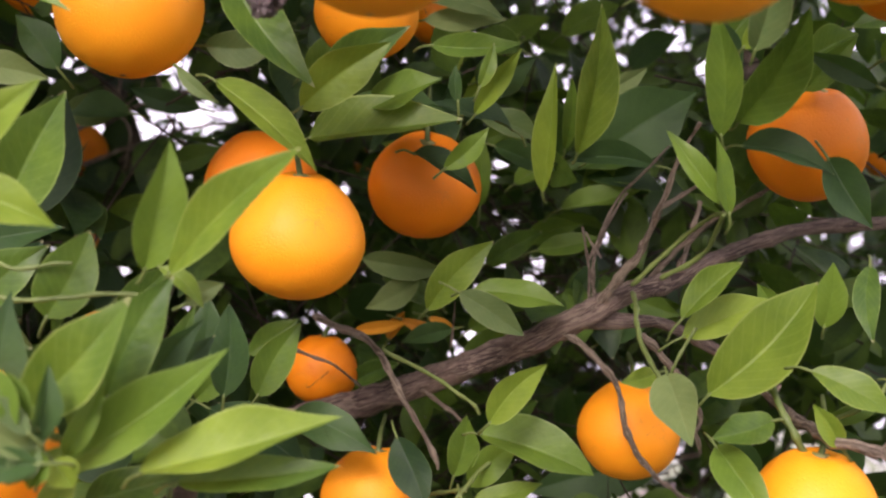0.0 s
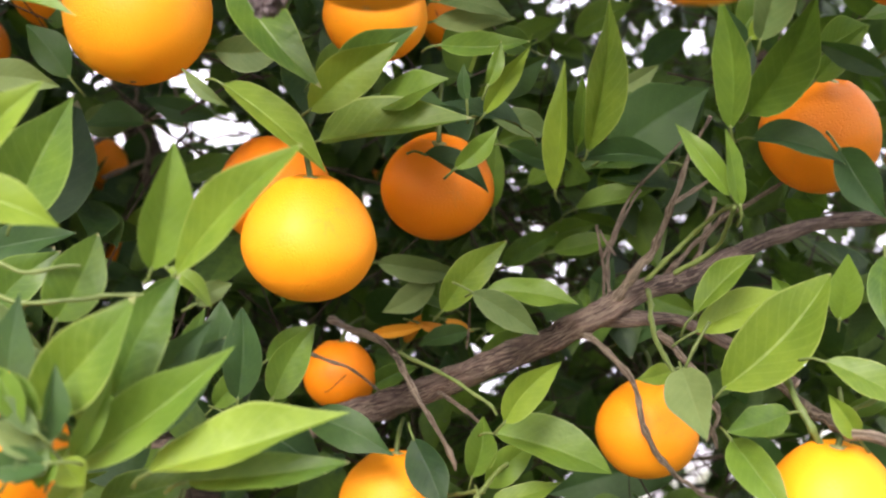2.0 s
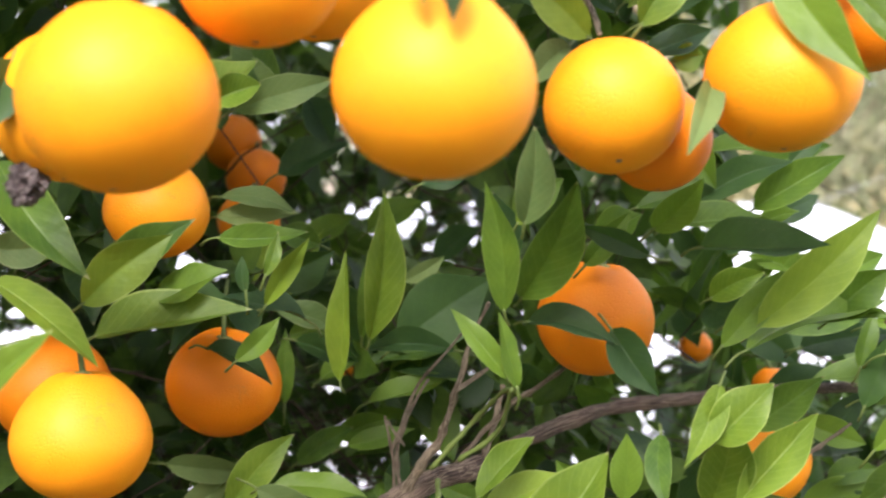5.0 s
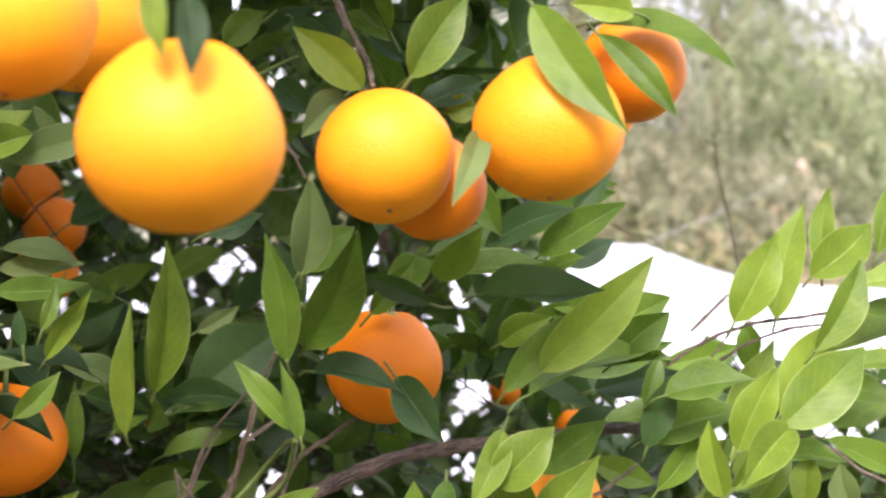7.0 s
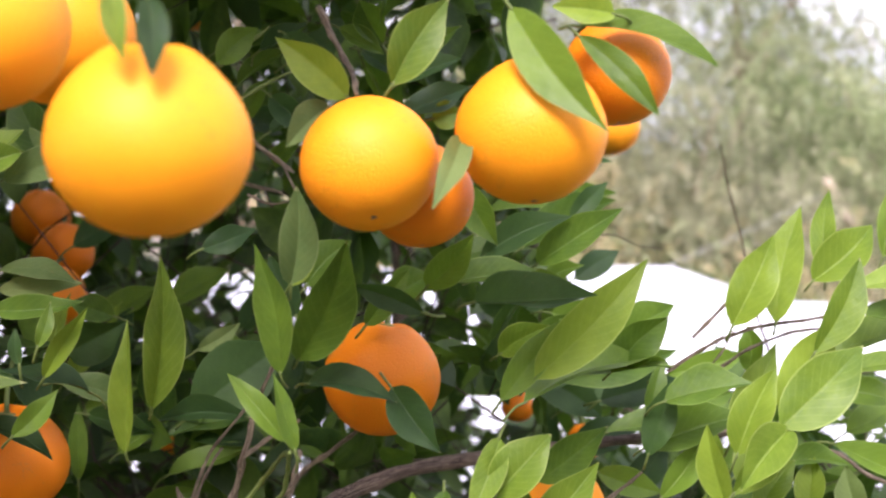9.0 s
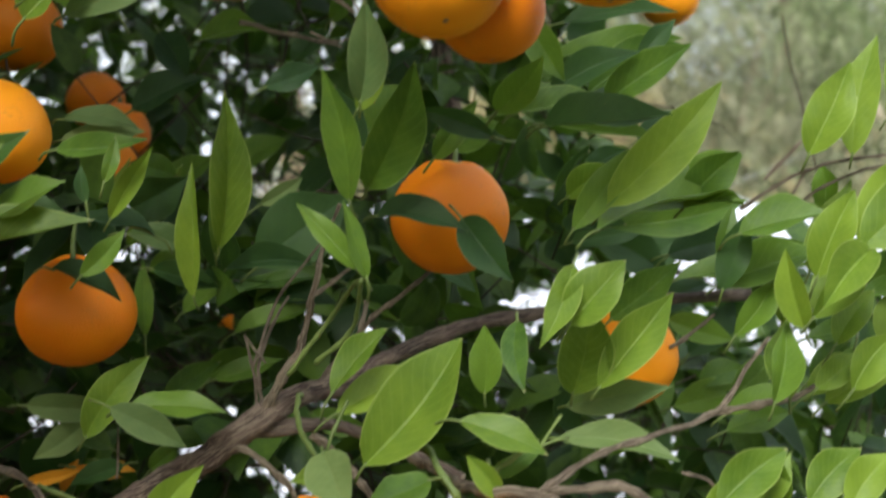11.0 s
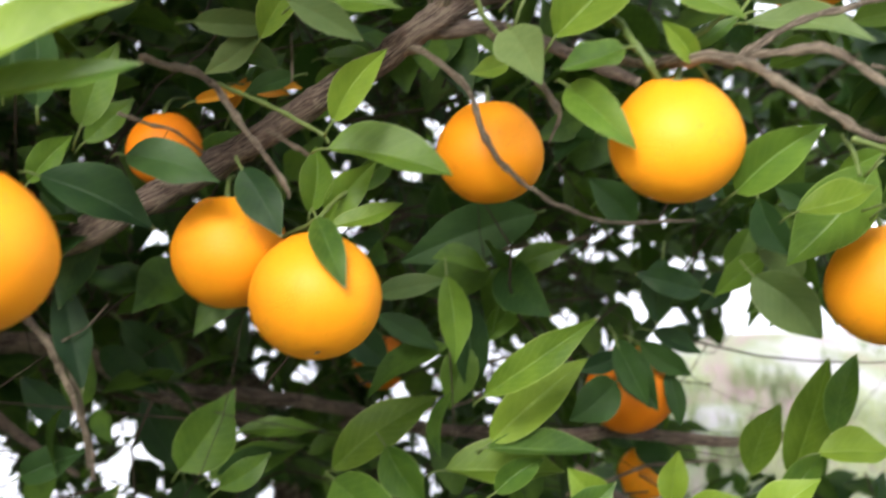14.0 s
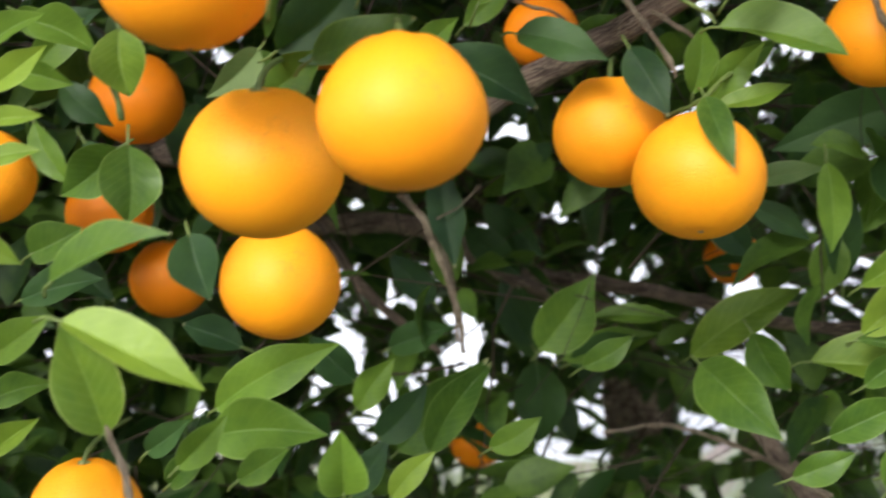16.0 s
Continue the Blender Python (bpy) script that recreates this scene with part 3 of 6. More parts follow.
twig((0.188, 0.810, 1.474, 0.0020), (0.192, 0.770, 1.457, 0.0021), (0.199, 0.755, 1.438, 0.0021), (0.209, 0.757, 1.424, 0.0023), green=True)
limb("branch", [(-0.211, 1.120, 1.291, 0.0030), (-0.190, 1.100, 1.274, 0.0030), (-0.179, 1.100, 1.248, 0.0027), (-0.164, 1.100, 1.204, 0.0024), (-0.159, 1.100, 1.164, 0.0019)], TWIG_BARK, 9, 0.4)
twig((-0.187, 1.110, 1.264, 0.0018), (-0.169, 1.110, 1.229, 0.0016), (-0.165, 1.110, 1.171, 0.0013))
twig((-0.178, 1.100, 1.272, 0.0009), (-0.160, 1.100, 1.281, 0.0007), (-0.142, 1.100, 1.298, 0.0006))
limb("branch", [(-0.138, 1.400, 1.191, 0.0070), (-0.065, 1.380, 1.185, 0.0070), (0.028, 1.360, 1.170, 0.0065), (0.111, 1.300, 1.155, 0.0060), (0.224, 1.220, 1.157, 0.0055), (0.270, 1.200, 1.160, 0.0052), (0.319, 1.200, 1.152, 0.0050), (0.369, 1.200, 1.146, 0.0045), (0.429, 1.200, 1.149, 0.0035)])
limb("branch", [(-0.392, 1.320, 1.259, 0.0100), (-0.326, 1.320, 1.252, 0.0100), (-0.261, 1.320, 1.253, 0.0100), (-0.209, 1.330, 1.239, 0.0090), (-0.148, 1.350, 1.196, 0.0075), (-0.085, 1.380, 1.167, 0.0065), (-0.007, 1.420, 1.143, 0.0055)])
limb("branch", [(-0.311, 1.280, 1.240, 0.0060), (-0.277, 1.280, 1.194, 0.0050), (-0.245, 1.280, 1.164, 0.0040), (-0.210, 1.300, 1.130, 0.0030)])
twig((-0.057, 1.300, 1.052, 0.0016), (0.001, 1.300, 1.060, 0.0018), (0.057, 1.280, 1.048, 0.0019), (0.101, 1.260, 1.032, 0.0024), (0.144, 1.250, 1.006, 0.0030))
limb("branch", [(0.077, 1.300, 1.065, 0.0063), (0.099, 1.300, 1.038, 0.0079), (0.118, 1.300, 1.014, 0.0089), (0.143, 1.300, 0.980, 0.0100)])
twig((-0.227, 0.640, 1.498, 0.0012), (-0.213, 0.640, 1.493, 0.0012), (-0.198, 0.640, 1.490, 0.0012), (-0.178, 0.640, 1.492, 0.0011), (-0.156, 0.640, 1.496, 0.0011), (-0.135, 0.640, 1.496, 0.0008), green=True)
twig((-0.228, 0.650, 1.511, 0.0011), (-0.214, 0.650, 1.507, 0.0011), (-0.203, 0.650, 1.503, 0.0011), (-0.187, 0.650, 1.507, 0.0009), (-0.176, 0.650, 1.508, 0.0008), green=True)
twig((-0.204, 0.600, 1.447, 0.0022), (-0.186, 0.590, 1.446, 0.0022), (-0.174, 0.580, 1.442, 0.0020), (-0.164, 0.580, 1.439, 0.0016), (-0.160, 0.600, 1.432, 0.0014), green=True)
twig((0.416, 0.860, 1.604, 0.0013), (0.439, 0.860, 1.617, 0.0012), (0.465, 0.850, 1.629, 0.0011), (0.498, 0.850, 1.635, 0.0011), (0.546, 0.860, 1.642, 0.0010), (0.601, 0.870, 1.656, 0.0007))
twig((0.453, 0.880, 1.603, 0.0012), (0.477, 0.870, 1.618, 0.0011), (0.507, 0.860, 1.629, 0.0010), (0.559, 0.870, 1.635, 0.0008))
twig((0.447, 0.870, 1.604, 0.0007), (0.458, 0.870, 1.616, 0.0007), (0.469, 0.870, 1.632, 0.0005))
twig((0.479, 0.840, 1.549, 0.0016), (0.520, 0.840, 1.547, 0.0015), (0.549, 0.850, 1.532, 0.0013), (0.598, 0.860, 1.513, 0.0011))
twig((0.375, 0.900, 1.518, 0.0015), (0.391, 0.900, 1.527, 0.0013), (0.408, 0.900, 1.539, 0.0009))
twig((0.173, 0.720, 1.797, 0.0018), (0.181, 0.710, 1.774, 0.0016), (0.188, 0.700, 1.755, 0.0015), (0.189, 0.680, 1.735, 0.0014))
twig((0.142, 0.780, 1.733, 0.0009), (0.154, 0.770, 1.721, 0.0008), (0.162, 0.760, 1.702, 0.0007))
twig((0.134, 0.900, 1.796, 0.0012), (0.157, 0.900, 1.811, 0.0011), (0.172, 0.900, 1.819, 0.0009), green=True)
twig((0.122, 0.900, 1.820, 0.0011), (0.145, 0.900, 1.840, 0.0010), (0.157, 0.900, 1.851, 0.0008), green=True)
twig((0.139, 0.850, 1.720, 0.0008), (0.153, 0.850, 1.714, 0.0007), (0.164, 0.850, 1.715, 0.0006))
twig((0.017, 0.900, 1.347, 0.0016), (0.024, 0.900, 1.358, 0.0015), (0.037, 0.920, 1.371, 0.0013), (0.060, 0.940, 1.385, 0.0011), green=True)
twig((-0.000, 0.930, 1.347, 0.0016), (0.015, 0.920, 1.354, 0.0015), (0.026, 0.900, 1.359, 0.0014), green=True)
twig((0.131, 0.925, 1.497, 0.0016), (0.125, 0.870, 1.492, 0.0015), (0.126, 0.830, 1.470, 0.0015), (0.138, 0.800, 1.447, 0.0016), (0.148, 0.780, 1.430, 0.0012), green=True)
twig((0.151, 0.800, 1.431, 0.0013), (0.157, 0.800, 1.421, 0.0013), (0.160, 0.800, 1.412, 0.0009))
twig((0.139, 0.800, 1.448, 0.0011), (0.138, 0.790, 1.462, 0.0010), (0.145, 0.790, 1.477, 0.0010), (0.150, 0.790, 1.487, 0.0009), green=True)
twig((0.219, 0.760, 1.440, 0.0013), (0.232, 0.750, 1.450, 0.0012), (0.246, 0.740, 1.460, 0.0010), green=True)
twig((0.274, 0.800, 1.474, 0.0010), (0.264, 0.790, 1.464, 0.0010), (0.249, 0.770, 1.451, 0.0010), green=True)
twig((-0.250, 0.620, 1.176, 0.0017), (-0.252, 0.620, 1.190, 0.0017), (-0.256, 0.620, 1.204, 0.0016), (-0.259, 0.620, 1.217, 0.0015))
twig((-0.335, 0.850, 1.356, 0.0020), (-0.341, 0.850, 1.380, 0.0020), (-0.351, 0.850, 1.401, 0.0018), green=True)
twig((0.073, 1.300, 1.027, 0.0007), (0.151, 1.300, 1.037, 0.0007), (0.212, 1.300, 1.045, 0.0006))
limb("branch", [(0.237, 1.250, 1.120, 0.0050), (0.261, 1.250, 1.101, 0.0060), (0.296, 1.250, 1.078, 0.0060), (0.331, 1.250, 1.057, 0.0060), (0.376, 1.250, 1.038, 0.0065)])
limb("branch", [(0.135, 0.900, 1.471, 0.0025), (0.151, 0.900, 1.457, 0.0025), (0.164, 0.900, 1.439, 0.0023), (0.176, 0.900, 1.424, 0.0021), (0.178, 0.900, 1.414, 0.0014), (0.171, 0.900, 1.400, 0.0009)], TWIG_BARK, 9, 0.4)
twig((0.096, 1.300, 1.316, 0.0016), (0.159, 1.300, 1.318, 0.0018), (0.226, 1.300, 1.320, 0.0021), (0.268, 1.300, 1.326, 0.0021))
twig((0.112, 1.350, 1.196, 0.0016), (0.155, 1.350, 1.205, 0.0016), (0.205, 1.350, 1.214, 0.0014))
twig((0.099, 1.350, 1.164, 0.0016), (0.149, 1.350, 1.170, 0.0016), (0.165, 1.350, 1.178, 0.0014))
twig((0.235, 1.300, 1.086, 0.0016), (0.282, 1.300, 1.099, 0.0016), (0.319, 1.300, 1.109, 0.0016), (0.382, 1.300, 1.110, 0.0013))
twig((0.305, 0.740, 1.390, 0.0015), (0.328, 0.740, 1.382, 0.0015), (0.359, 0.740, 1.374, 0.0015), (0.381, 0.740, 1.370, 0.0015), (0.409, 0.740, 1.359, 0.0013), green=True)
twig((0.296, 0.730, 1.392, 0.0011), (0.301, 0.730, 1.383, 0.0011), (0.305, 0.730, 1.370, 0.0009), green=True)
twig((0.361, 0.850, 1.437, 0.0010), (0.378, 0.850, 1.430, 0.0012), (0.389, 0.850, 1.415, 0.0012), (0.391, 0.850, 1.401, 0.0010))
limb("branch", [(0.381, 0.860, 1.472, 0.0017), (0.407, 0.860, 1.475, 0.0020), (0.422, 0.860, 1.477, 0.0024), (0.441, 0.860, 1.480, 0.0017), (0.461, 0.860, 1.488, 0.0014)], TWIG_BARK, 9, 0.4)
twig((0.451, 0.900, 1.631, 0.0013), (0.467, 0.900, 1.646, 0.0013), (0.480, 0.900, 1.658, 0.0011))
limb("branch", [(0.133, 0.880, 1.772, 0.0016), (0.149, 0.880, 1.759, 0.0016), (0.171, 0.880, 1.742, 0.0014)], TWIG_BARK, 9, 0.4)
twig((0.097, 1.000, 1.775, 0.0016), (0.130, 1.000, 1.766, 0.0016), (0.172, 1.000, 1.756, 0.0012))

twig((-0.376, 1.300, 1.582, 0.0022), (-0.325, 1.300, 1.609, 0.0019), (-0.290, 1.320, 1.626, 0.0016), (-0.256, 1.340, 1.643, 0.0014))
twig((-0.304, 1.250, 1.653, 0.0018), (-0.308, 1.260, 1.620, 0.0016), (-0.300, 1.280, 1.593, 0.0014), (-0.308, 1.300, 1.561, 0.0011))
twig((-0.292, 1.350, 1.653, 0.0018), (-0.281, 1.360, 1.615, 0.0015), (-0.260, 1.360, 1.582, 0.0012))
twig((-0.375, 1.400, 1.561, 0.0020), (-0.318, 1.400, 1.587, 0.0018), (-0.272, 1.400, 1.605, 0.0015), (-0.229, 1.420, 1.616, 0.0013))
twig((-0.325, 1.300, 1.609, 0.0014), (-0.301, 1.300, 1.629, 0.0012), (-0.294, 1.300, 1.654, 0.0009))
twig((-0.111, 1.000, 1.437, 0.0014), (-0.091, 1.010, 1.428, 0.0012), (-0.074, 1.010, 1.423, 0.0010), (-0.054, 1.030, 1.405, 0.0009))
twig((0.106, 0.930, 1.490, 0.0014), (0.103, 0.930, 1.517, 0.0012), (0.113, 0.940, 1.544, 0.0010), (0.125, 0.950, 1.565, 0.0009))
twig((0.165, 0.950, 1.512, 0.0022), (0.173, 0.960, 1.536, 0.0018), (0.181, 0.970, 1.562, 0.0015))
twig((0.108, 0.930, 1.519, 0.0009), (0.101, 0.930, 1.528, 0.0008), (0.097, 0.930, 1.536, 0.0006))

# ---- outer leaves, sprig by sprig: base, vector to the tip, width, roll, curl, tone ----
leaves([
    (-0.262, 0.700, 1.644, 0.070, -0.020, -0.013, 0.025, -33, 0.40, 1),
    (-0.288, 0.800, 1.608, 0.052, 0.000, -0.003, 0.022, 7, 0.30, 3),
    (-0.212, 0.580, 1.551, 0.037, 0.000, 0.039, 0.022, 11, 0.30, 0),
    (-0.314, 1.000, 1.515, 0.029, 0.000, 0.097, 0.057, 21, 0.20, 2),
    (-0.207, 0.560, 1.540, 0.048, 0.000, -0.012, 0.023, -16, 0.50, 0),
    (-0.162, 0.800, 1.617, 0.026, 0.000, -0.019, 0.009, 8, 1.20, 3),
    (-0.140, 0.800, 1.611, 0.063, 0.000, -0.049, 0.024, -20, 0.50, 0),
])
leaves([
    (-0.133, 0.770, 1.674, 0.057, -0.020, -0.067, 0.031, 0, 0.30, 1),
])
leaves([
    (-0.158, 0.860, 1.637, 0.048, 0.000, 0.007, 0.026, 31, 0.30, 3),
    (-0.091, 0.820, 1.600, 0.052, -0.010, 0.042, 0.032, 23, 0.40, 0),
    (-0.085, 0.850, 1.621, 0.056, -0.010, 0.035, 0.028, 7, 0.30, 1),
    (-0.053, 0.860, 1.609, 0.045, -0.020, 0.016, 0.033, -26, 0.30, 1),
    (-0.089, 0.860, 1.584, 0.097, -0.020, 0.017, 0.043, -30, 0.30, 0),
    (-0.309, 1.100, 1.602, 0.050, 0.000, 0.007, 0.029, 19, 0.30, 3),
    (-0.021, 0.930, 1.685, 0.052, -0.020, -0.013, 0.017, 1, 0.50, 3),
    (0.007, 1.100, 1.625, 0.044, 0.000, 0.065, 0.021, 10, 0.30, 0),
    (-0.004, 1.100, 1.645, 0.015, 0.000, 0.052, 0.013, 6, 0.30, 0),
])
leaves([
    (-0.016, 1.120, 1.631, -0.003, 0.000, 0.046, 0.014, 0, 0.30, 1),
])
leaves([
    (0.020, 1.170, 1.641, 0.037, 0.000, 0.055, 0.034, 10, 0.20, 2),
    (0.080, 0.860, 1.585, 0.005, -0.035, 0.091, 0.028, 17, 0.25, 0),
    (0.063, 0.900, 1.560, 0.001, -0.020, 0.085, 0.018, -28, 0.50, 0),
    (0.077, 0.920, 1.590, 0.000, -0.020, 0.047, 0.012, -5, 0.20, 1),
    (0.105, 0.980, 1.590, 0.069, 0.000, 0.051, 0.056, 6, 0.20, 2),
    (0.109, 1.000, 1.638, 0.031, 0.000, 0.020, 0.015, 13, 0.20, 3),
    (0.019, 0.950, 1.610, 0.046, 0.000, -0.015, 0.022, -7, 0.40, 3),
    (0.142, 0.930, 1.584, -0.060, 0.020, -0.000, 0.020, 4, 0.30, 2),
    (0.154, 0.780, 1.598, -0.016, -0.030, 0.071, 0.023, -29, 0.20, 1),
])
leaves([
    (0.165, 0.790, 1.607, 0.024, -0.050, 0.062, 0.034, 14, 0.20, 1),
])
leaves([
    (0.166, 0.810, 1.635, -0.017, -0.010, 0.037, 0.019, -22, 0.20, 2),
    (0.158, 0.760, 1.646, 0.016, -0.010, 0.023, 0.014, -7, 0.30, 0),
    (0.156, 0.720, 1.640, 0.002, -0.020, 0.050, 0.023, -4, 0.25, 3),
    (0.157, 0.780, 1.559, -0.033, 0.010, 0.041, 0.015, -8, 0.40, 1),
    (0.162, 0.780, 1.554, -0.013, -0.010, 0.044, 0.013, 10, 0.30, 1),
    (0.172, 0.810, 1.595, 0.051, -0.020, -0.014, 0.022, -9, 0.50, 2),
    (0.221, 0.800, 1.591, 0.027, -0.010, -0.040, 0.026, 18, 0.30, 2),
])
leaves([
    (-0.092, 0.900, 1.403, 0.059, -0.020, -0.020, 0.031, -11, 0.30, 2),
])
leaves([
    (-0.008, 0.930, 1.475, 0.042, -0.010, 0.051, 0.027, 7, 0.40, 0),
    (0.021, 0.900, 1.492, 0.062, 0.000, -0.006, 0.025, -28, 0.30, 1),
    (0.012, 0.880, 1.492, 0.045, 0.007, -0.026, 0.022, 1, 0.30, 3),
    (0.036, 0.840, 1.415, 0.033, -0.006, 0.040, 0.023, 2, 0.30, 0),
    (0.032, 0.880, 1.401, 0.075, -0.010, -0.020, 0.038, -26, 0.40, 1),
    (0.141, 0.790, 1.491, 0.033, 0.000, 0.036, 0.019, -20, 0.30, 0),
])
leaves([
    (0.144, 0.800, 1.480, 0.060, 0.020, 0.024, 0.025, -14, 0.30, 0),
])
leaves([
    (0.208, 0.850, 1.497, -0.011, 0.000, 0.016, 0.012, -17, 0.20, 1),
    (0.156, 0.770, 1.451, 0.058, 0.005, 0.068, 0.043, -10, 0.30, 0),
    (0.235, 0.830, 1.489, -0.000, -0.010, 0.041, 0.022, -16, 0.20, 1),
    (0.135, 0.790, 1.459, 0.010, -0.040, -0.035, 0.030, 16, 0.30, 3),
    (0.189, 0.750, 1.442, -0.036, -0.010, -0.011, 0.023, 21, 0.40, 1),
    (0.160, 0.760, 1.424, 0.028, -0.035, -0.036, 0.024, 9, 0.30, 1),
    (0.204, 0.740, 1.472, 0.045, -0.010, -0.020, 0.023, -19, 0.50, 0),
    (0.224, 0.740, 1.432, -0.017, 0.000, 0.022, 0.014, -18, 0.40, 0),
    (0.253, 0.760, 1.457, -0.034, 0.010, -0.017, 0.012, 10, 0.30, 1),
])
leaves([
    (0.144, 0.880, 1.449, -0.025, -0.010, -0.007, 0.015, 7, 0.30, 0),
])
leaves([
    (0.275, 0.820, 1.461, 0.066, -0.030, -0.017, 0.021, -10, 0.30, 3),
    (0.248, 0.760, 1.364, 0.046, -0.015, 0.034, 0.028, -2, 0.30, 1),
    (0.373, 0.880, 1.375, -0.059, 0.000, -0.059, 0.047, 12, 0.25, 1),
    (0.308, 0.930, 1.308, 0.042, -0.010, -0.044, 0.039, 30, 0.20, 3),
    (0.310, 0.920, 1.359, 0.021, 0.000, -0.039, 0.026, 27, 0.20, 2),
    (0.281, 0.780, 1.559, -0.025, -0.010, -0.049, 0.020, 6, 0.30, 0),
    (0.277, 0.780, 1.525, 0.033, -0.010, 0.035, 0.032, -3, 0.50, 0),
    (0.324, 0.860, 1.534, 0.043, -0.020, 0.034, 0.027, -5, 0.30, 1),
    (0.300, 0.810, 1.489, 0.047, -0.010, 0.055, 0.030, -7, 0.25, 0),
])
leaves([
    (0.289, 0.830, 1.487, 0.005, -0.030, 0.057, 0.036, -14, 0.25, 0),
])
leaves([
    (0.251, 0.800, 1.530, -0.004, -0.030, -0.044, 0.017, 15, 0.30, 1),
    (0.292, 0.860, 1.481, 0.057, -0.040, 0.008, 0.023, 13, 0.30, 3),
    (0.304, 0.780, 1.593, 0.066, -0.025, 0.068, 0.033, 3, 0.30, 0),
    (0.344, 0.900, 1.671, 0.031, 0.000, 0.012, 0.015, -4, 0.20, 1),
    (0.264, 0.760, 1.636, 0.068, -0.025, -0.000, 0.031, -15, 0.30, 2),
    (0.285, 0.790, 1.581, 0.035, -0.010, 0.046, 0.022, -2, 0.25, 1),
    (0.297, 0.780, 1.579, 0.122, 0.080, 0.027, 0.050, -32, 0.30, 1),
    (0.377, 0.850, 1.606, 0.033, -0.015, 0.031, 0.029, 3, 0.25, 1),
    (0.398, 0.820, 1.581, 0.054, -0.020, 0.009, 0.030, -21, 0.40, 1),
])
leaves([
    (0.398, 0.860, 1.554, 0.069, -0.010, 0.020, 0.033, -14, 0.30, 1),
])
leaves([
    (0.392, 0.840, 1.548, 0.015, -0.010, 0.047, 0.023, -13, 0.20, 2),
    (0.415, 0.750, 1.544, 0.023, -0.010, 0.049, 0.026, -16, 0.30, 0),
    (0.434, 0.730, 1.558, 0.056, 0.000, 0.047, 0.038, -4, 0.30, 0),
    (0.483, 0.780, 1.606, 0.031, -0.010, 0.059, 0.026, 5, 0.25, 0),
    (0.440, 0.730, 1.558, -0.037, -0.010, -0.035, 0.026, 4, 0.40, 0),
    (0.414, 0.770, 1.517, -0.012, -0.010, 0.046, 0.020, -39, 0.30, 0),
    (0.439, 0.800, 1.626, 0.028, -0.010, 0.057, 0.031, -11, 0.25, 0),
    (0.482, 0.830, 1.632, 0.020, -0.010, 0.077, 0.029, -20, 0.25, 0),
    (0.555, 0.900, 1.676, 0.009, 0.000, 0.064, 0.020, -24, 0.20, 0),
])
leaves([
    (0.535, 0.880, 1.668, 0.044, -0.010, 0.039, 0.035, -12, 0.40, 0),
])
leaves([
    (0.629, 0.950, 1.698, 0.036, 0.000, 0.070, 0.023, -16, 0.20, 0),
    (0.638, 0.930, 1.692, 0.022, 0.000, 0.037, 0.017, -15, 0.20, 0),
    (0.551, 0.850, 1.658, 0.072, 0.000, 0.013, 0.031, -34, 0.40, 0),
    (0.559, 0.860, 1.642, 0.065, 0.000, -0.017, 0.026, -21, 0.40, 1),
    (0.554, 0.900, 1.617, 0.070, 0.000, 0.020, 0.032, -30, 0.40, 0),
    (0.538, 0.850, 1.601, 0.074, 0.000, -0.000, 0.022, -27, 0.30, 0),
    (0.568, 0.920, 1.595, 0.039, -0.020, -0.013, 0.024, 6, 0.30, 1),
    (0.617, 1.000, 1.579, 0.077, 0.000, 0.011, 0.023, -10, 0.30, 3),
    (0.473, 0.820, 1.541, 0.049, 0.000, -0.003, 0.017, -17, 0.30, 1),
])
leaves([
    (0.550, 0.900, 1.555, 0.067, 0.000, -0.029, 0.026, -8, 0.40, 1),
])
leaves([
    (0.482, 0.880, 1.604, 0.002, 0.000, 0.033, 0.019, -22, 0.20, 1),
    (0.414, 0.800, 1.478, 0.003, 0.000, 0.049, 0.024, -23, 0.25, 0),
    (0.335, 0.730, 1.395, 0.030, -0.010, 0.051, 0.031, -14, 0.30, 0),
    (0.380, 0.740, 1.421, -0.006, -0.010, 0.028, 0.016, -28, 0.30, 0),
    (0.353, 0.730, 1.381, 0.038, -0.010, 0.035, 0.032, -14, 0.30, 0),
    (0.417, 0.790, 1.419, 0.026, -0.010, 0.023, 0.026, -17, 0.30, 0),
    (0.386, 0.730, 1.373, 0.024, -0.010, 0.038, 0.028, -18, 0.30, 0),
    (0.133, 1.000, 1.227, 0.081, -0.020, 0.054, 0.029, -6, 0.30, 0),
    (0.141, 1.050, 1.185, 0.076, 0.000, 0.059, 0.037, -4, 0.30, 0),
])
leaves([
    (0.138, 1.050, 1.181, 0.088, 0.000, -0.008, 0.027, -28, 0.40, 1),
])
leaves([
    (0.109, 1.090, 1.158, 0.094, 0.000, -0.007, 0.046, -28, 0.30, 0),
    (0.134, 1.100, 1.217, -0.006, 0.000, 0.086, 0.031, -6, 0.20, 2),
    (0.021, 1.170, 1.148, 0.092, 0.000, 0.056, 0.042, -5, 0.30, 0),
    (0.024, 1.030, 1.168, 0.055, -0.050, -0.046, 0.047, 4, 0.30, 1),
    (-0.107, 1.200, 1.149, 0.050, 0.000, 0.067, 0.053, 8, 0.20, 1),
    (-0.171, 1.220, 1.253, 0.048, 0.000, -0.041, 0.033, 0, 0.20, 2),
    (-0.180, 1.120, 1.317, 0.016, -0.020, -0.086, 0.032, -10, 0.20, 2),
    (-0.159, 1.260, 1.273, 0.055, -0.010, -0.049, 0.034, 1, 0.20, 2),
    (-0.122, 1.300, 1.136, -0.029, 0.000, 0.066, 0.036, 5, 0.20, 2),
])
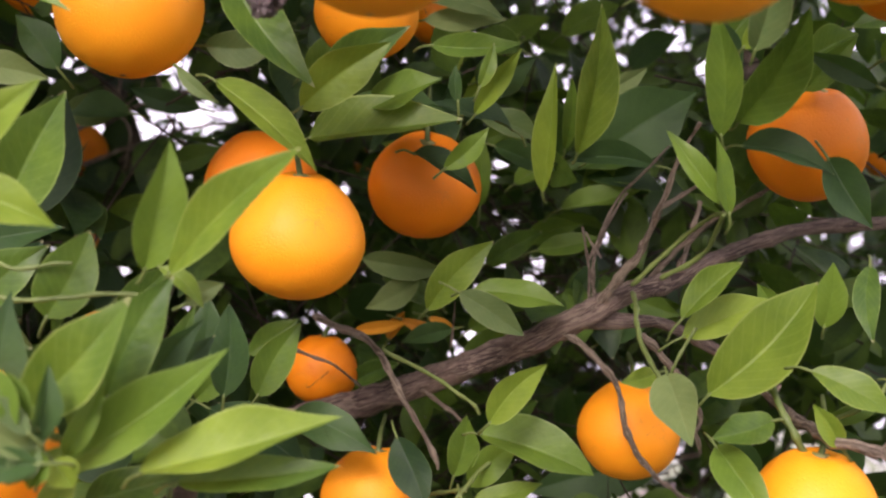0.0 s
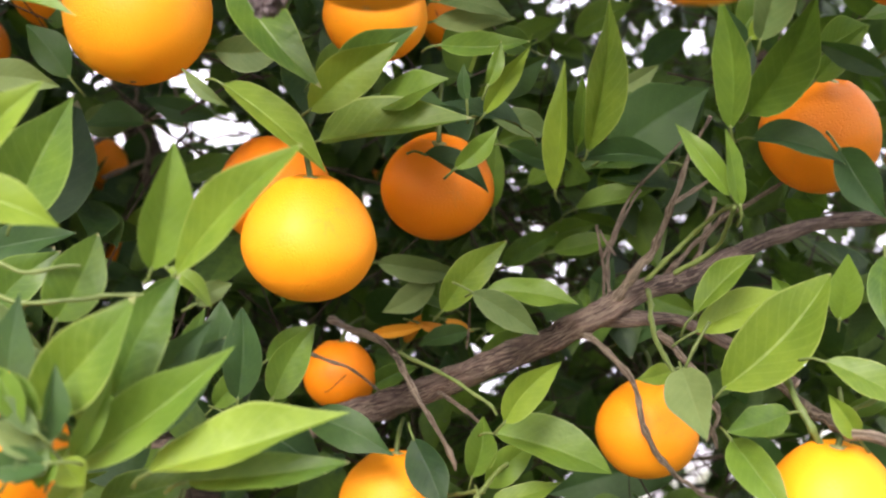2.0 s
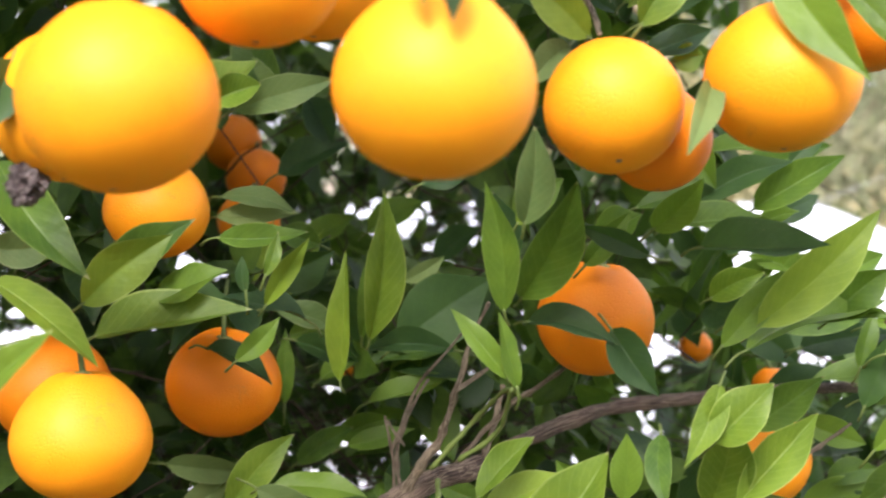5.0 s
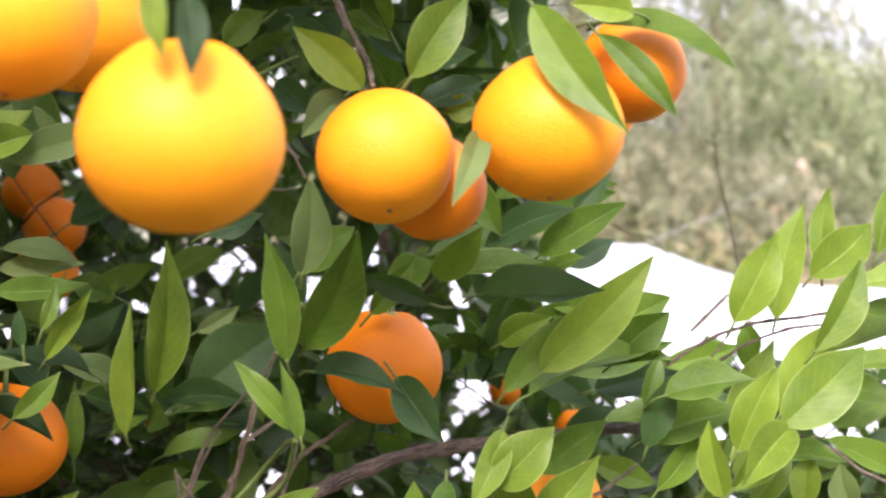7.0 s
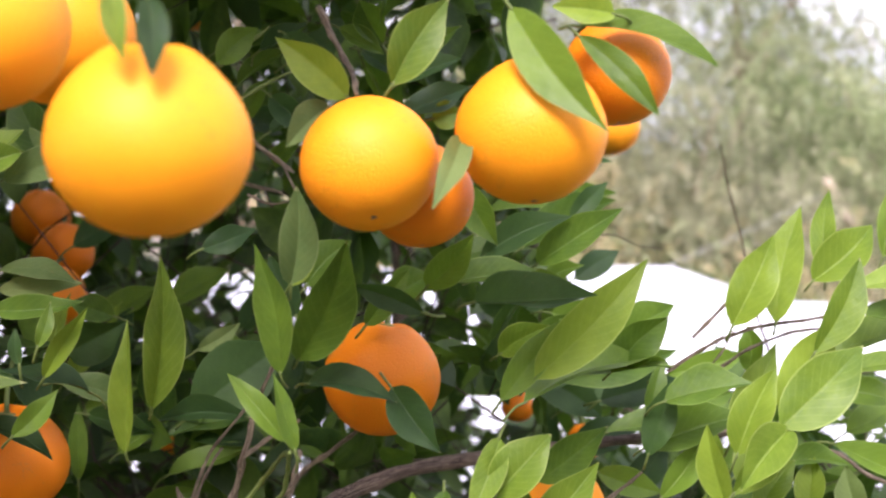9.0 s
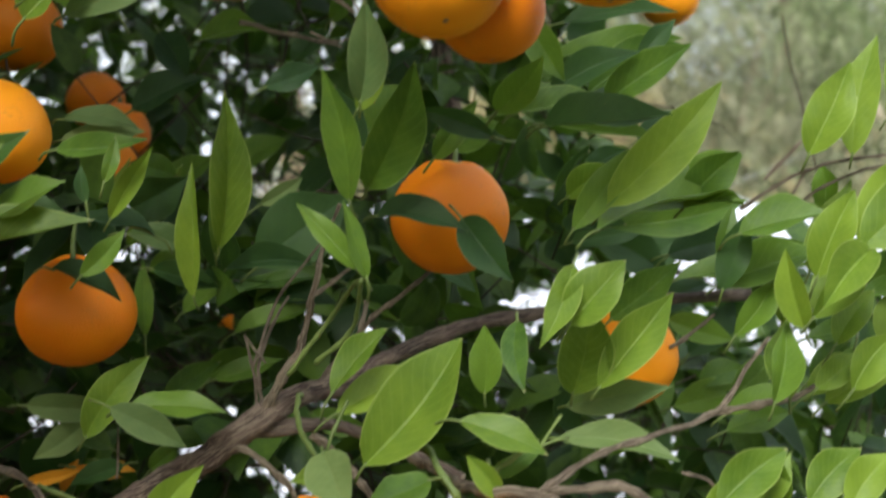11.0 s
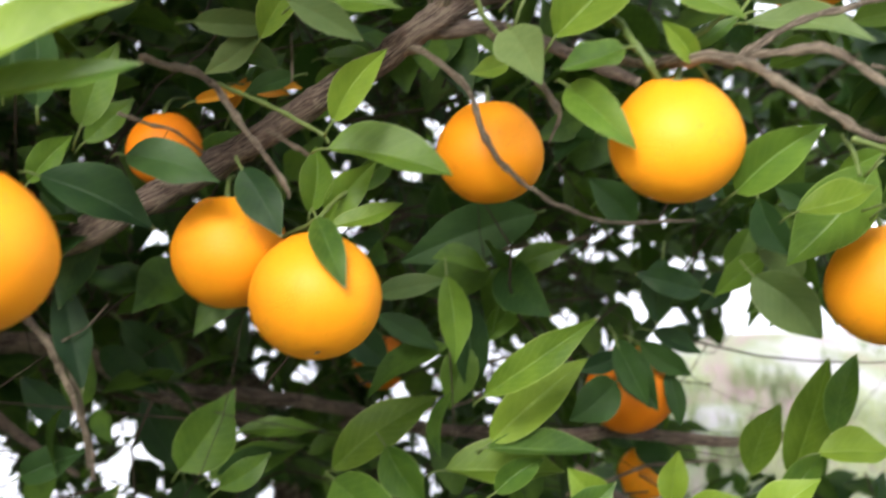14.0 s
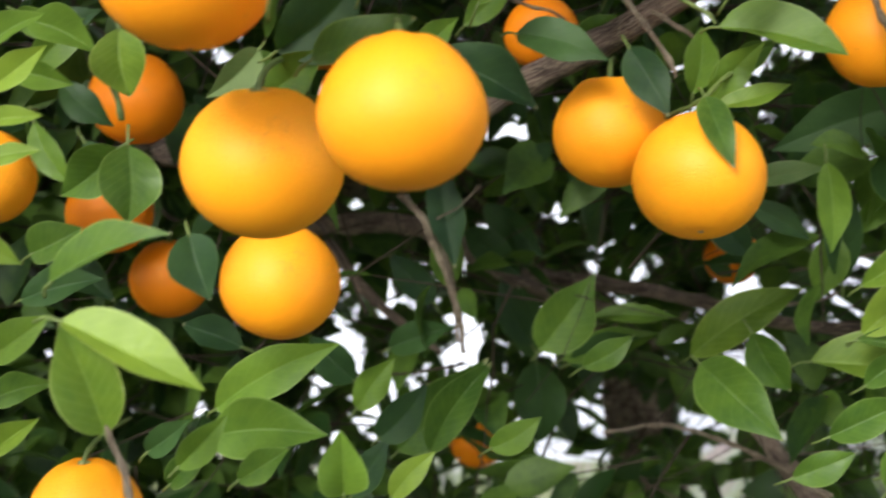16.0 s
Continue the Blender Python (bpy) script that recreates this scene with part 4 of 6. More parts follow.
leaves([
    (0.062, 1.060, 1.298, 0.056, -0.010, 0.009, 0.020, -5, 0.30, 3),
])
leaves([
    (0.062, 1.080, 1.281, 0.046, 0.000, -0.029, 0.022, 0, 0.30, 2),
    (-0.063, 1.250, 1.169, 0.061, 0.000, 0.000, 0.020, -23, 0.30, 1),
    (-0.087, 1.300, 1.118, 0.073, 0.000, 0.023, 0.034, -5, 0.30, 2),
    (0.392, 1.120, 1.131, 0.028, -0.020, 0.098, 0.039, -17, 0.30, 0),
    (0.407, 1.060, 1.173, 0.016, -0.010, 0.064, 0.027, -19, 0.20, 1),
    (0.370, 1.160, 1.124, 0.026, -0.010, 0.062, 0.035, -14, 0.20, 0),
    (0.390, 1.050, 1.162, 0.059, 0.000, -0.003, 0.035, -25, 0.30, 0),
    (0.372, 1.080, 1.118, 0.035, 0.000, 0.040, 0.026, -13, 0.30, 1),
    (0.288, 1.100, 1.119, 0.007, 0.000, 0.042, 0.026, -13, 0.20, 0),
])
leaves([
    (0.247, 1.100, 1.218, -0.040, -0.010, -0.027, 0.036, 2, 0.20, 2),
])
leaves([
    (0.249, 1.100, 1.252, 0.027, -0.020, -0.056, 0.030, 14, 0.20, 2),
    (-0.156, 0.950, 1.394, 0.073, 0.000, -0.039, 0.039, -9, 0.30, 2),
    (0.023, 0.875, 1.360, 0.016, -0.030, -0.043, 0.021, 0, 0.35, 1),
    (0.032, 0.900, 1.353, 0.046, 0.010, 0.013, 0.017, -21, 0.40, 0),
    (0.018, 0.930, 1.362, 0.006, 0.000, 0.043, 0.024, 3, 0.20, 1),
])
leaves([
    (0.029, 0.930, 1.356, 0.034, -0.010, 0.038, 0.024, 17, 0.20, 1),
])
leaves([
    (-0.022, 0.900, 1.392, 0.024, -0.020, -0.044, 0.028, 9, 0.20, 2),
    (0.011, 1.000, 1.457, -0.037, 0.000, -0.013, 0.017, 1, 0.30, 2),
    (-0.270, 0.600, 1.267, 0.066, 0.000, -0.032, 0.028, -37, 0.40, 0),
    (-0.260, 0.620, 1.211, -0.015, -0.010, 0.055, 0.034, 17, 0.30, 0),
    (-0.274, 0.820, 1.179, 0.085, -0.020, 0.044, 0.033, -5, 0.30, 1),
    (-0.262, 0.770, 1.174, 0.075, -0.020, 0.006, 0.037, -5, 0.30, 1),
    (-0.170, 0.710, 1.158, 0.002, -0.010, 0.037, 0.028, 15, 0.30, 1),
    (-0.215, 1.100, 1.084, 0.076, 0.000, 0.077, 0.049, 8, 0.25, 1),
    (-0.313, 0.800, 1.341, -0.003, 0.000, -0.047, 0.040, -22, 0.20, 1),
])
leaves([
    (-0.327, 0.820, 1.339, -0.039, 0.000, -0.028, 0.032, -11, 0.20, 1),
])
leaves([
    (-0.315, 0.800, 1.409, 0.005, 0.000, -0.040, 0.035, -20, 0.30, 0),
    (-0.288, 0.630, 1.280, 0.065, -0.010, 0.023, 0.024, -29, 0.50, 1),
    (-0.254, 0.730, 1.294, 0.014, -0.010, -0.035, 0.030, -10, 0.20, 2),
    (-0.216, 0.760, 1.367, 0.036, -0.010, 0.023, 0.026, 9, 0.30, 1),
    (-0.237, 0.820, 1.395, -0.028, -0.020, -0.028, 0.022, -33, 0.50, 3),
    (-0.207, 0.750, 1.390, 0.048, 0.000, 0.039, 0.044, 38, 0.20, 2),
    (-0.124, 1.360, 1.114, -0.013, -0.010, 0.077, 0.040, 4, 0.20, 2),
    (-0.093, 1.300, 1.122, 0.090, 0.000, 0.025, 0.033, -9, 0.30, 1),
    (-0.053, 1.250, 1.164, 0.067, 0.000, 0.005, 0.021, -27, 0.30, 1),
])
leaves([
    (-0.128, 1.400, 1.103, 0.003, 0.000, -0.084, 0.057, -5, 0.20, 2),
])
leaves([
    (0.143, 0.950, 1.097, 0.026, 0.000, 0.036, 0.035, -11, 0.30, 1),
    (0.256, 0.610, 1.759, 0.039, -0.025, -0.070, 0.027, 34, 0.30, 1),
    (0.296, 0.630, 1.753, 0.037, -0.010, -0.045, 0.016, 31, 0.40, 1),
    (0.299, 0.640, 1.762, 0.076, 0.000, -0.021, 0.022, -12, 0.40, 1),
    (0.316, 0.630, 1.765, -0.034, 0.000, 0.003, 0.021, -13, 0.30, 0),
    (0.203, 0.650, 1.731, 0.029, -0.010, 0.044, 0.027, 12, 0.30, 0),
    (0.185, 0.690, 1.736, -0.039, -0.010, 0.029, 0.024, -29, 0.30, 0),
    (0.176, 0.700, 1.734, -0.024, -0.010, -0.026, 0.020, -17, 0.30, 3),
    (0.214, 0.690, 1.727, 0.039, 0.000, 0.017, 0.019, -2, 0.30, 2),
])
leaves([
    (0.217, 0.700, 1.749, 0.033, 0.000, 0.014, 0.015, 0, 0.30, 2),
])
leaves([
    (0.230, 0.690, 1.725, 0.017, 0.000, 0.004, 0.017, 26, 0.30, 0),
    (0.236, 0.640, 1.702, -0.024, -0.040, -0.047, 0.015, 0, 0.40, 3),
    (0.332, 0.870, 1.678, 0.057, -0.020, 0.035, 0.027, 0, 0.30, 1),
    (0.291, 0.860, 1.680, 0.062, -0.010, 0.027, 0.024, -2, 0.30, 2),
    (0.360, 0.880, 1.711, 0.029, 0.000, 0.028, 0.016, 7, 0.20, 2),
    (0.259, 0.800, 1.655, 0.056, 0.000, 0.007, 0.022, -17, 0.40, 1),
    (0.239, 0.770, 1.647, 0.025, -0.020, 0.028, 0.022, 10, 0.20, 1),
    (0.087, 0.455, 1.698, 0.002, -0.005, -0.031, 0.012, 1, 0.20, 2),
    (0.075, 0.450, 1.704, 0.005, 0.000, -0.032, 0.010, 3, 0.20, 0),
])
leaves([
    (0.121, 0.900, 1.823, 0.028, 0.000, 0.027, 0.023, 22, 0.20, 1),
])
leaves([
    (0.110, 0.850, 1.684, 0.035, 0.000, 0.014, 0.019, 3, 0.30, 2),
    (0.014, 0.870, 1.606, 0.027, -0.010, 0.044, 0.015, 15, 0.20, 0),
    (-0.134, 0.600, 1.661, 0.029, 0.000, 0.021, 0.023, 18, 0.20, 1),
    (-0.099, 0.640, 1.698, -0.009, -0.010, -0.039, 0.024, -22, 0.20, 2),
    (-0.024, 0.940, 1.673, 0.057, -0.010, 0.003, 0.021, -4, 0.30, 3),
    (-0.007, 0.820, 1.720, 0.061, -0.020, 0.017, 0.024, 13, 0.30, 3),
    (-0.024, 0.895, 1.580, 0.044, -0.013, -0.024, 0.019, -20, 0.40, 2),
    (0.017, 0.900, 1.749, -0.030, 0.000, 0.056, 0.030, -10, 0.20, 1),
])
leaves([
    (-0.162, 0.560, 1.434, -0.021, -0.010, 0.015, 0.016, 15, 0.30, 3),
    (-0.161, 0.560, 1.437, -0.010, -0.010, -0.015, 0.014, -16, 0.30, 3),
    (-0.160, 0.560, 1.436, -0.004, 0.000, -0.017, 0.013, -17, 0.30, 1),
    (-0.158, 0.570, 1.430, 0.010, 0.000, -0.011, 0.016, -16, 0.30, 0),
    (-0.171, 0.570, 1.445, -0.013, -0.020, -0.002, 0.011, 7, 0.40, 2),
    (-0.165, 0.555, 1.449, -0.022, -0.005, 0.020, 0.017, 11, 0.30, 1),
])
leaves([
    (-0.159, 0.555, 1.431, -0.027, -0.005, -0.005, 0.016, 8, 0.40, 2),
    (-0.181, 0.552, 1.470, 0.014, -0.004, -0.026, 0.013, -14, 0.50, 1),
    (-0.162, 0.550, 1.444, -0.021, -0.005, 0.015, 0.011, 21, 0.40, 3),
])
leaves([
    (-0.016, 0.850, 1.646, 0.056, -0.010, 0.004, 0.018, -5, 0.30, 1),
    (0.015, 0.820, 1.619, 0.007, 0.000, 0.028, 0.010, 11, 0.20, 0),
    (0.003, 0.840, 1.611, -0.003, 0.000, 0.023, 0.009, 2, 0.20, 2),
    (0.016, 1.020, 1.640, 0.043, -0.020, 0.020, 0.036, 27, 0.20, 2),
    (-0.003, 0.860, 1.570, 0.027, 0.000, 0.029, 0.016, 13, 0.30, 1),
    (0.032, 1.000, 1.593, 0.047, 0.000, -0.015, 0.021, 1, 0.30, 2),
    (0.025, 1.020, 1.547, -0.001, 0.000, 0.057, 0.015, 3, 0.20, 1),
    (0.048, 1.100, 1.581, 0.052, 0.000, 0.021, 0.024, 11, 0.30, 2),
    (0.382, 1.100, 1.627, 0.062, 0.000, -0.037, 0.039, 20, 0.20, 2),
])
leaves([
    (0.415, 1.120, 1.598, 0.057, 0.000, 0.037, 0.035, 0, 0.20, 2),
    (0.428, 1.050, 1.600, 0.057, 0.000, 0.029, 0.030, -8, 0.30, 2),
    (0.416, 1.100, 1.565, 0.063, 0.000, 0.019, 0.034, -1, 0.30, 2),
    (0.456, 1.100, 1.525, 0.044, 0.000, 0.045, 0.030, -8, 0.30, 2),
])
leaves([
    (0.465, 0.950, 1.511, -0.035, 0.000, -0.028, 0.023, 8, 0.30, 1),
    (0.427, 1.000, 1.483, 0.060, 0.000, -0.015, 0.023, 0, 0.30, 2),
    (0.428, 0.950, 1.461, 0.050, 0.000, 0.012, 0.023, -10, 0.30, 1),
    (0.435, 0.800, 1.528, 0.039, 0.000, 0.037, 0.029, -11, 0.30, 0),
    (0.460, 0.880, 1.482, 0.045, 0.000, 0.024, 0.025, -15, 0.30, 0),
    (-0.370, 0.800, 1.416, 0.042, 0.000, -0.021, 0.026, -4, 0.30, 1),
    (-0.392, 0.850, 1.389, 0.042, 0.000, 0.032, 0.024, 25, 0.30, 1),
    (-0.405, 0.920, 1.382, 0.036, 0.000, -0.030, 0.025, -8, 0.30, 2),
    (-0.354, 0.750, 1.282, 0.032, 0.000, 0.015, 0.026, -1, 0.30, 1),
])
leaves([
    (-0.459, 0.950, 1.230, 0.064, 0.000, 0.015, 0.030, -9, 0.30, 2),
    (-0.468, 1.050, 1.256, 0.039, 0.000, -0.041, 0.031, -15, 0.30, 2),
    (-0.249, 1.100, 1.141, -0.036, 0.000, 0.037, 0.034, 7, 0.20, 2),
    (-0.239, 1.200, 1.151, 0.058, 0.000, 0.019, 0.032, -7, 0.30, 2),
    (-0.206, 1.250, 1.183, -0.040, 0.000, 0.047, 0.032, 3, 0.20, 2),
    (-0.295, 0.950, 1.195, -0.044, 0.000, 0.017, 0.026, 11, 0.30, 2),
    (-0.211, 1.000, 1.118, 0.039, 0.000, 0.042, 0.031, 9, 0.30, 2),
    (-0.256, 0.700, 1.174, 0.029, 0.000, 0.029, 0.019, 14, 0.30, 1),
    (-0.230, 0.720, 1.162, 0.029, 0.000, 0.018, 0.019, -5, 0.30, 1),
])
leaves([
    (0.331, 1.050, 1.358, -0.029, 0.000, 0.044, 0.032, -20, 0.20, 2),
    (0.384, 1.000, 1.340, -0.037, 0.000, 0.026, 0.029, -16, 0.30, 2),
    (0.365, 1.000, 1.300, -0.042, -0.020, 0.043, 0.030, -26, 0.20, 3),
    (0.267, 1.100, 1.341, -0.035, 0.000, 0.037, 0.031, -16, 0.20, 2),
    (0.293, 1.120, 1.313, -0.007, 0.000, -0.054, 0.029, 11, 0.20, 2),
    (0.319, 1.100, 1.286, -0.054, 0.000, 0.016, 0.027, -3, 0.30, 2),
    (0.391, 0.950, 1.541, 0.048, 0.000, -0.016, 0.023, 8, 0.30, 1),
    (0.412, 0.900, 1.472, 0.051, 0.000, 0.014, 0.021, -19, 0.30, 1),
    (0.451, 0.950, 1.324, 0.043, 0.000, 0.030, 0.030, -10, 0.30, 1),
])
leaves([
    (0.439, 1.000, 1.330, 0.051, 0.000, -0.010, 0.028, 4, 0.30, 2),
])
leaves([
    (0.399, 0.950, 1.569, 0.102, 0.000, 0.008, 0.031, -22, 0.30, 1),
    (0.446, 0.800, 1.509, 0.028, 0.000, 0.033, 0.022, -13, 0.30, 0),
    (0.489, 0.820, 1.507, 0.007, 0.000, 0.039, 0.021, -23, 0.30, 0),
    (0.541, 0.850, 1.505, -0.008, 0.000, 0.035, 0.022, -30, 0.30, 3),
    (0.601, 0.980, 1.566, 0.051, -0.000, 0.024, 0.026, -16, 0.30, 1),
    (0.629, 0.950, 1.627, 0.053, -0.000, 0.020, 0.024, -18, 0.30, 1),
    (0.649, 1.000, 1.605, 0.054, 0.000, 0.006, 0.024, -19, 0.30, 1),
    (0.629, 1.000, 1.550, 0.062, 0.000, 0.019, 0.025, -15, 0.30, 2),
    (0.623, 0.950, 1.506, 0.048, 0.000, 0.050, 0.032, -16, 0.30, 2),
])
leaves([
    (0.474, 0.950, 1.544, 0.059, 0.000, 0.003, 0.024, -18, 0.30, 1),
    (0.406, 0.860, 1.521, 0.030, 0.000, 0.037, 0.021, -7, 0.30, 1),
    (0.172, 0.950, 1.841, 0.042, 0.000, 0.032, 0.027, 19, 0.30, 2),
    (0.236, 0.900, 1.840, -0.016, 0.000, 0.033, 0.024, -22, 0.30, 1),
])
leaves([
    (0.267, 0.850, 1.843, -0.024, 0.000, -0.038, 0.023, -6, 0.30, 0),
    (0.157, 0.900, 1.801, 0.027, 0.000, -0.025, 0.021, 21, 0.30, 2),
    (0.277, 0.850, 1.732, 0.024, 0.000, -0.045, 0.024, 21, 0.30, 1),
    (0.241, 0.950, 1.665, 0.036, 0.000, 0.021, 0.029, -2, 0.30, 1),
    (0.182, 0.920, 1.672, 0.032, 0.000, 0.032, 0.029, 5, 0.30, 1),
    (0.048, 1.050, 1.670, -0.035, 0.000, 0.011, 0.024, -6, 0.30, 1),
    (0.147, 1.100, 1.640, -0.019, 0.000, 0.026, 0.022, -17, 0.30, 1),
])
leaves([
    (0.070, 1.150, 1.235, -0.039, 0.000, 0.043, 0.032, -7, 0.20, 2),
    (0.130, 1.100, 1.255, -0.015, 0.000, -0.052, 0.032, 3, 0.20, 1),
    (0.063, 1.050, 1.187, 0.028, 0.000, -0.044, 0.033, 4, 0.20, 1),
    (0.226, 1.050, 1.123, -0.028, 0.000, 0.040, 0.032, -7, 0.30, 0),
    (0.264, 1.000, 1.120, 0.058, 0.000, 0.021, 0.030, -17, 0.30, 0),
    (0.310, 0.950, 1.125, 0.047, 0.000, 0.040, 0.034, -18, 0.30, 0),
    (-0.204, 0.900, 1.162, 0.027, 0.000, 0.034, 0.024, 10, 0.30, 1),
])
leaves([
    (0.137, 0.950, 1.824, 0.039, -0.020, 0.021, 0.017, -10, 0.30, 1),
    (0.141, 1.000, 1.808, 0.021, 0.000, 0.038, 0.017, 10, 0.30, 1),
    (0.151, 0.920, 1.840, 0.034, -0.020, 0.015, 0.017, -15, 0.30, 2),
    (0.122, 1.000, 1.865, 0.038, 0.000, 0.020, 0.017, 5, 0.30, 1),
    (0.159, 0.950, 1.789, 0.031, 0.000, 0.016, 0.014, -12, 0.30, 2),
    (0.166, 1.020, 1.783, 0.022, -0.020, 0.016, 0.017, 8, 0.30, 1),
    (0.137, 1.050, 1.758, 0.031, 0.000, 0.028, 0.020, 5, 0.30, 2),
    (0.166, 0.880, 1.839, 0.034, -0.020, -0.041, 0.022, 12, 0.30, 2),
    (0.252, 0.900, 1.825, 0.037, -0.020, 0.024, 0.021, -8, 0.30, 1),
])
leaves([
    (0.227, 0.950, 1.853, 0.033, 0.000, -0.020, 0.018, 5, 0.30, 2),
    (0.205, 0.900, 1.852, 0.032, 0.000, -0.019, 0.017, 10, 0.30, 1),
    (0.301, 0.900, 1.672, 0.077, 0.000, -0.012, 0.023, -10, 0.30, 1),
    (0.317, 0.860, 1.602, 0.097, -0.020, 0.003, 0.027, -25, 0.35, 1),
    (0.311, 0.900, 1.621, 0.032, -0.020, 0.017, 0.023, 10, 0.30, 0),
])
leaves([
    (0.367, 0.850, 1.353, 0.029, 0.000, 0.007, 0.019, 5, 0.30, 0),
    (0.375, 0.950, 1.373, 0.033, 0.000, 0.014, 0.017, 0, 0.30, 1),
    (0.426, 0.900, 1.371, 0.035, -0.000, 0.006, 0.021, -10, 0.30, 1),
    (0.416, 0.850, 1.393, 0.023, 0.000, 0.020, 0.020, -10, 0.30, 0),
    (0.232, 1.000, 1.595, 0.032, 0.000, -0.025, 0.018, 0, 0.30, 2),
    (0.051, 1.050, 1.567, 0.038, 0.000, 0.024, 0.019, -10, 0.30, 1),
    (0.101, 1.050, 1.478, 0.018, 0.000, 0.037, 0.021, 5, 0.30, 2),
])
leaves([
    (0.190, 1.100, 1.353, -0.109, 0.000, -0.034, 0.046, -5, 0.30, 2),
    (0.246, 1.080, 1.248, 0.018, -0.020, -0.046, 0.022, 10, 0.30, 2),
    (0.259, 1.120, 1.237, -0.039, 0.000, -0.012, 0.019, 0, 0.30, 2),
    (0.277, 1.150, 1.242, 0.044, 0.000, -0.030, 0.023, 5, 0.30, 2),
    (0.289, 1.150, 1.251, 0.042, 0.000, -0.021, 0.020, -10, 0.30, 2),
    (0.300, 1.150, 1.217, 0.010, 0.000, -0.047, 0.018, 10, 0.40, 2),
    (0.077, 1.400, 1.209, 0.022, 0.000, -0.018, 0.020, 0, 0.30, 2),
    (0.045, 1.400, 1.202, 0.025, 0.000, -0.015, 0.019, 0, 0.30, 2),
    (-0.375, 0.750, 1.396, 0.038, 0.000, 0.019, 0.018, -5, 0.30, 1),
])
leaves([
    (-0.373, 0.750, 1.374, 0.036, 0.000, 0.024, 0.020, 5, 0.30, 0),
    (-0.362, 0.720, 1.357, 0.034, 0.000, 0.002, 0.013, -10, 0.40, 0),
    (-0.356, 0.700, 1.335, 0.035, 0.000, 0.006, 0.014, -15, 0.40, 0),
    (-0.407, 0.850, 1.391, 0.041, 0.000, -0.012, 0.020, 10, 0.30, 1),
    (-0.394, 0.850, 1.357, 0.024, 0.000, -0.042, 0.021, 5, 0.30, 1),
    (-0.401, 0.850, 1.426, 0.035, 0.000, -0.015, 0.020, 10, 0.30, 1),
    (-0.379, 0.850, 1.411, 0.034, 0.000, 0.014, 0.019, -5, 0.30, 2),
    (-0.359, 0.700, 1.297, 0.024, 0.000, -0.015, 0.014, -10, 0.30, 0),
    (-0.374, 0.880, 1.343, 0.023, 0.000, -0.030, 0.021, 5, 0.30, 2),
])
leaves([
    (-0.383, 0.750, 1.222, 0.039, 0.000, 0.026, 0.024, 5, 0.30, 1),
    (-0.414, 0.800, 1.185, 0.048, -0.000, 0.014, 0.022, -10, 0.30, 1),
    (-0.383, 0.750, 1.169, 0.029, 0.000, 0.020, 0.018, 0, 0.30, 0),
    (-0.311, 0.800, 1.157, 0.029, 0.000, 0.021, 0.019, 0, 0.30, 2),
    (-0.317, 0.850, 1.123, 0.031, 0.000, 0.026, 0.020, 10, 0.30, 1),
    (-0.183, 0.900, 1.102, 0.031, 0.000, 0.032, 0.020, 5, 0.30, 0),
    (-0.173, 1.000, 1.108, 0.048, 0.000, 0.067, 0.032, 5, 0.30, 1),
    (-0.233, 1.000, 1.074, 0.031, 0.000, 0.047, 0.026, -5, 0.30, 2),
])
leaves([
    (-0.177, 0.580, 1.444, 0.047, -0.005, 0.057, 0.033, 5, 0.30, 0),
    (-0.146, 0.610, 1.451, 0.027, 0.000, 0.058, 0.030, 15, 0.30, 1),
    (-0.161, 0.600, 1.421, 0.070, 0.000, 0.058, 0.028, -7, 0.30, 1),
    (-0.128, 0.600, 1.420, 0.089, 0.000, 0.032, 0.030, -34, 0.30, 0),
    (-0.113, 0.610, 1.415, 0.074, 0.000, 0.013, 0.021, -25, 0.30, 1),
    (-0.165, 0.560, 1.436, 0.006, 0.000, 0.036, 0.014, 50, 0.40, 2),
    (-0.158, 0.585, 1.426, 0.017, 0.000, 0.041, 0.012, 15, 0.50, 1),
    (-0.190, 0.660, 1.480, 0.019, 0.000, 0.044, 0.031, 10, 0.30, 1),
    (-0.244, 0.680, 1.482, 0.043, 0.000, -0.020, 0.027, 10, 0.20, 3),
])
leaves([
    (-0.137, 0.660, 1.509, 0.023, 0.000, -0.019, 0.010, -15, 0.70, 0),
    (-0.124, 0.670, 1.491, 0.018, 0.000, 0.011, 0.012, 16, 0.20, 3),
    (-0.141, 0.700, 1.455, 0.016, 0.000, 0.033, 0.012, 12, 0.30, 1),
    (-0.123, 0.800, 1.426, 0.000, 0.000, 0.055, 0.025, 9, 0.20, 2),
    (-0.145, 0.820, 1.438, 0.006, 0.000, 0.045, 0.025, 9, 0.20, 2),
    (-0.111, 0.860, 1.419, 0.025, 0.000, 0.049, 0.026, 8, 0.20, 1),
    (-0.135, 0.620, 1.509, 0.010, -0.010, 0.060, 0.027, 38, 0.30, 1),
    (-0.124, 0.620, 1.508, 0.060, -0.030, 0.061, 0.026, -11, 0.35, 0),
    (-0.227, 0.700, 1.527, 0.029, 0.000, 0.066, 0.041, 15, 0.20, 1),
])
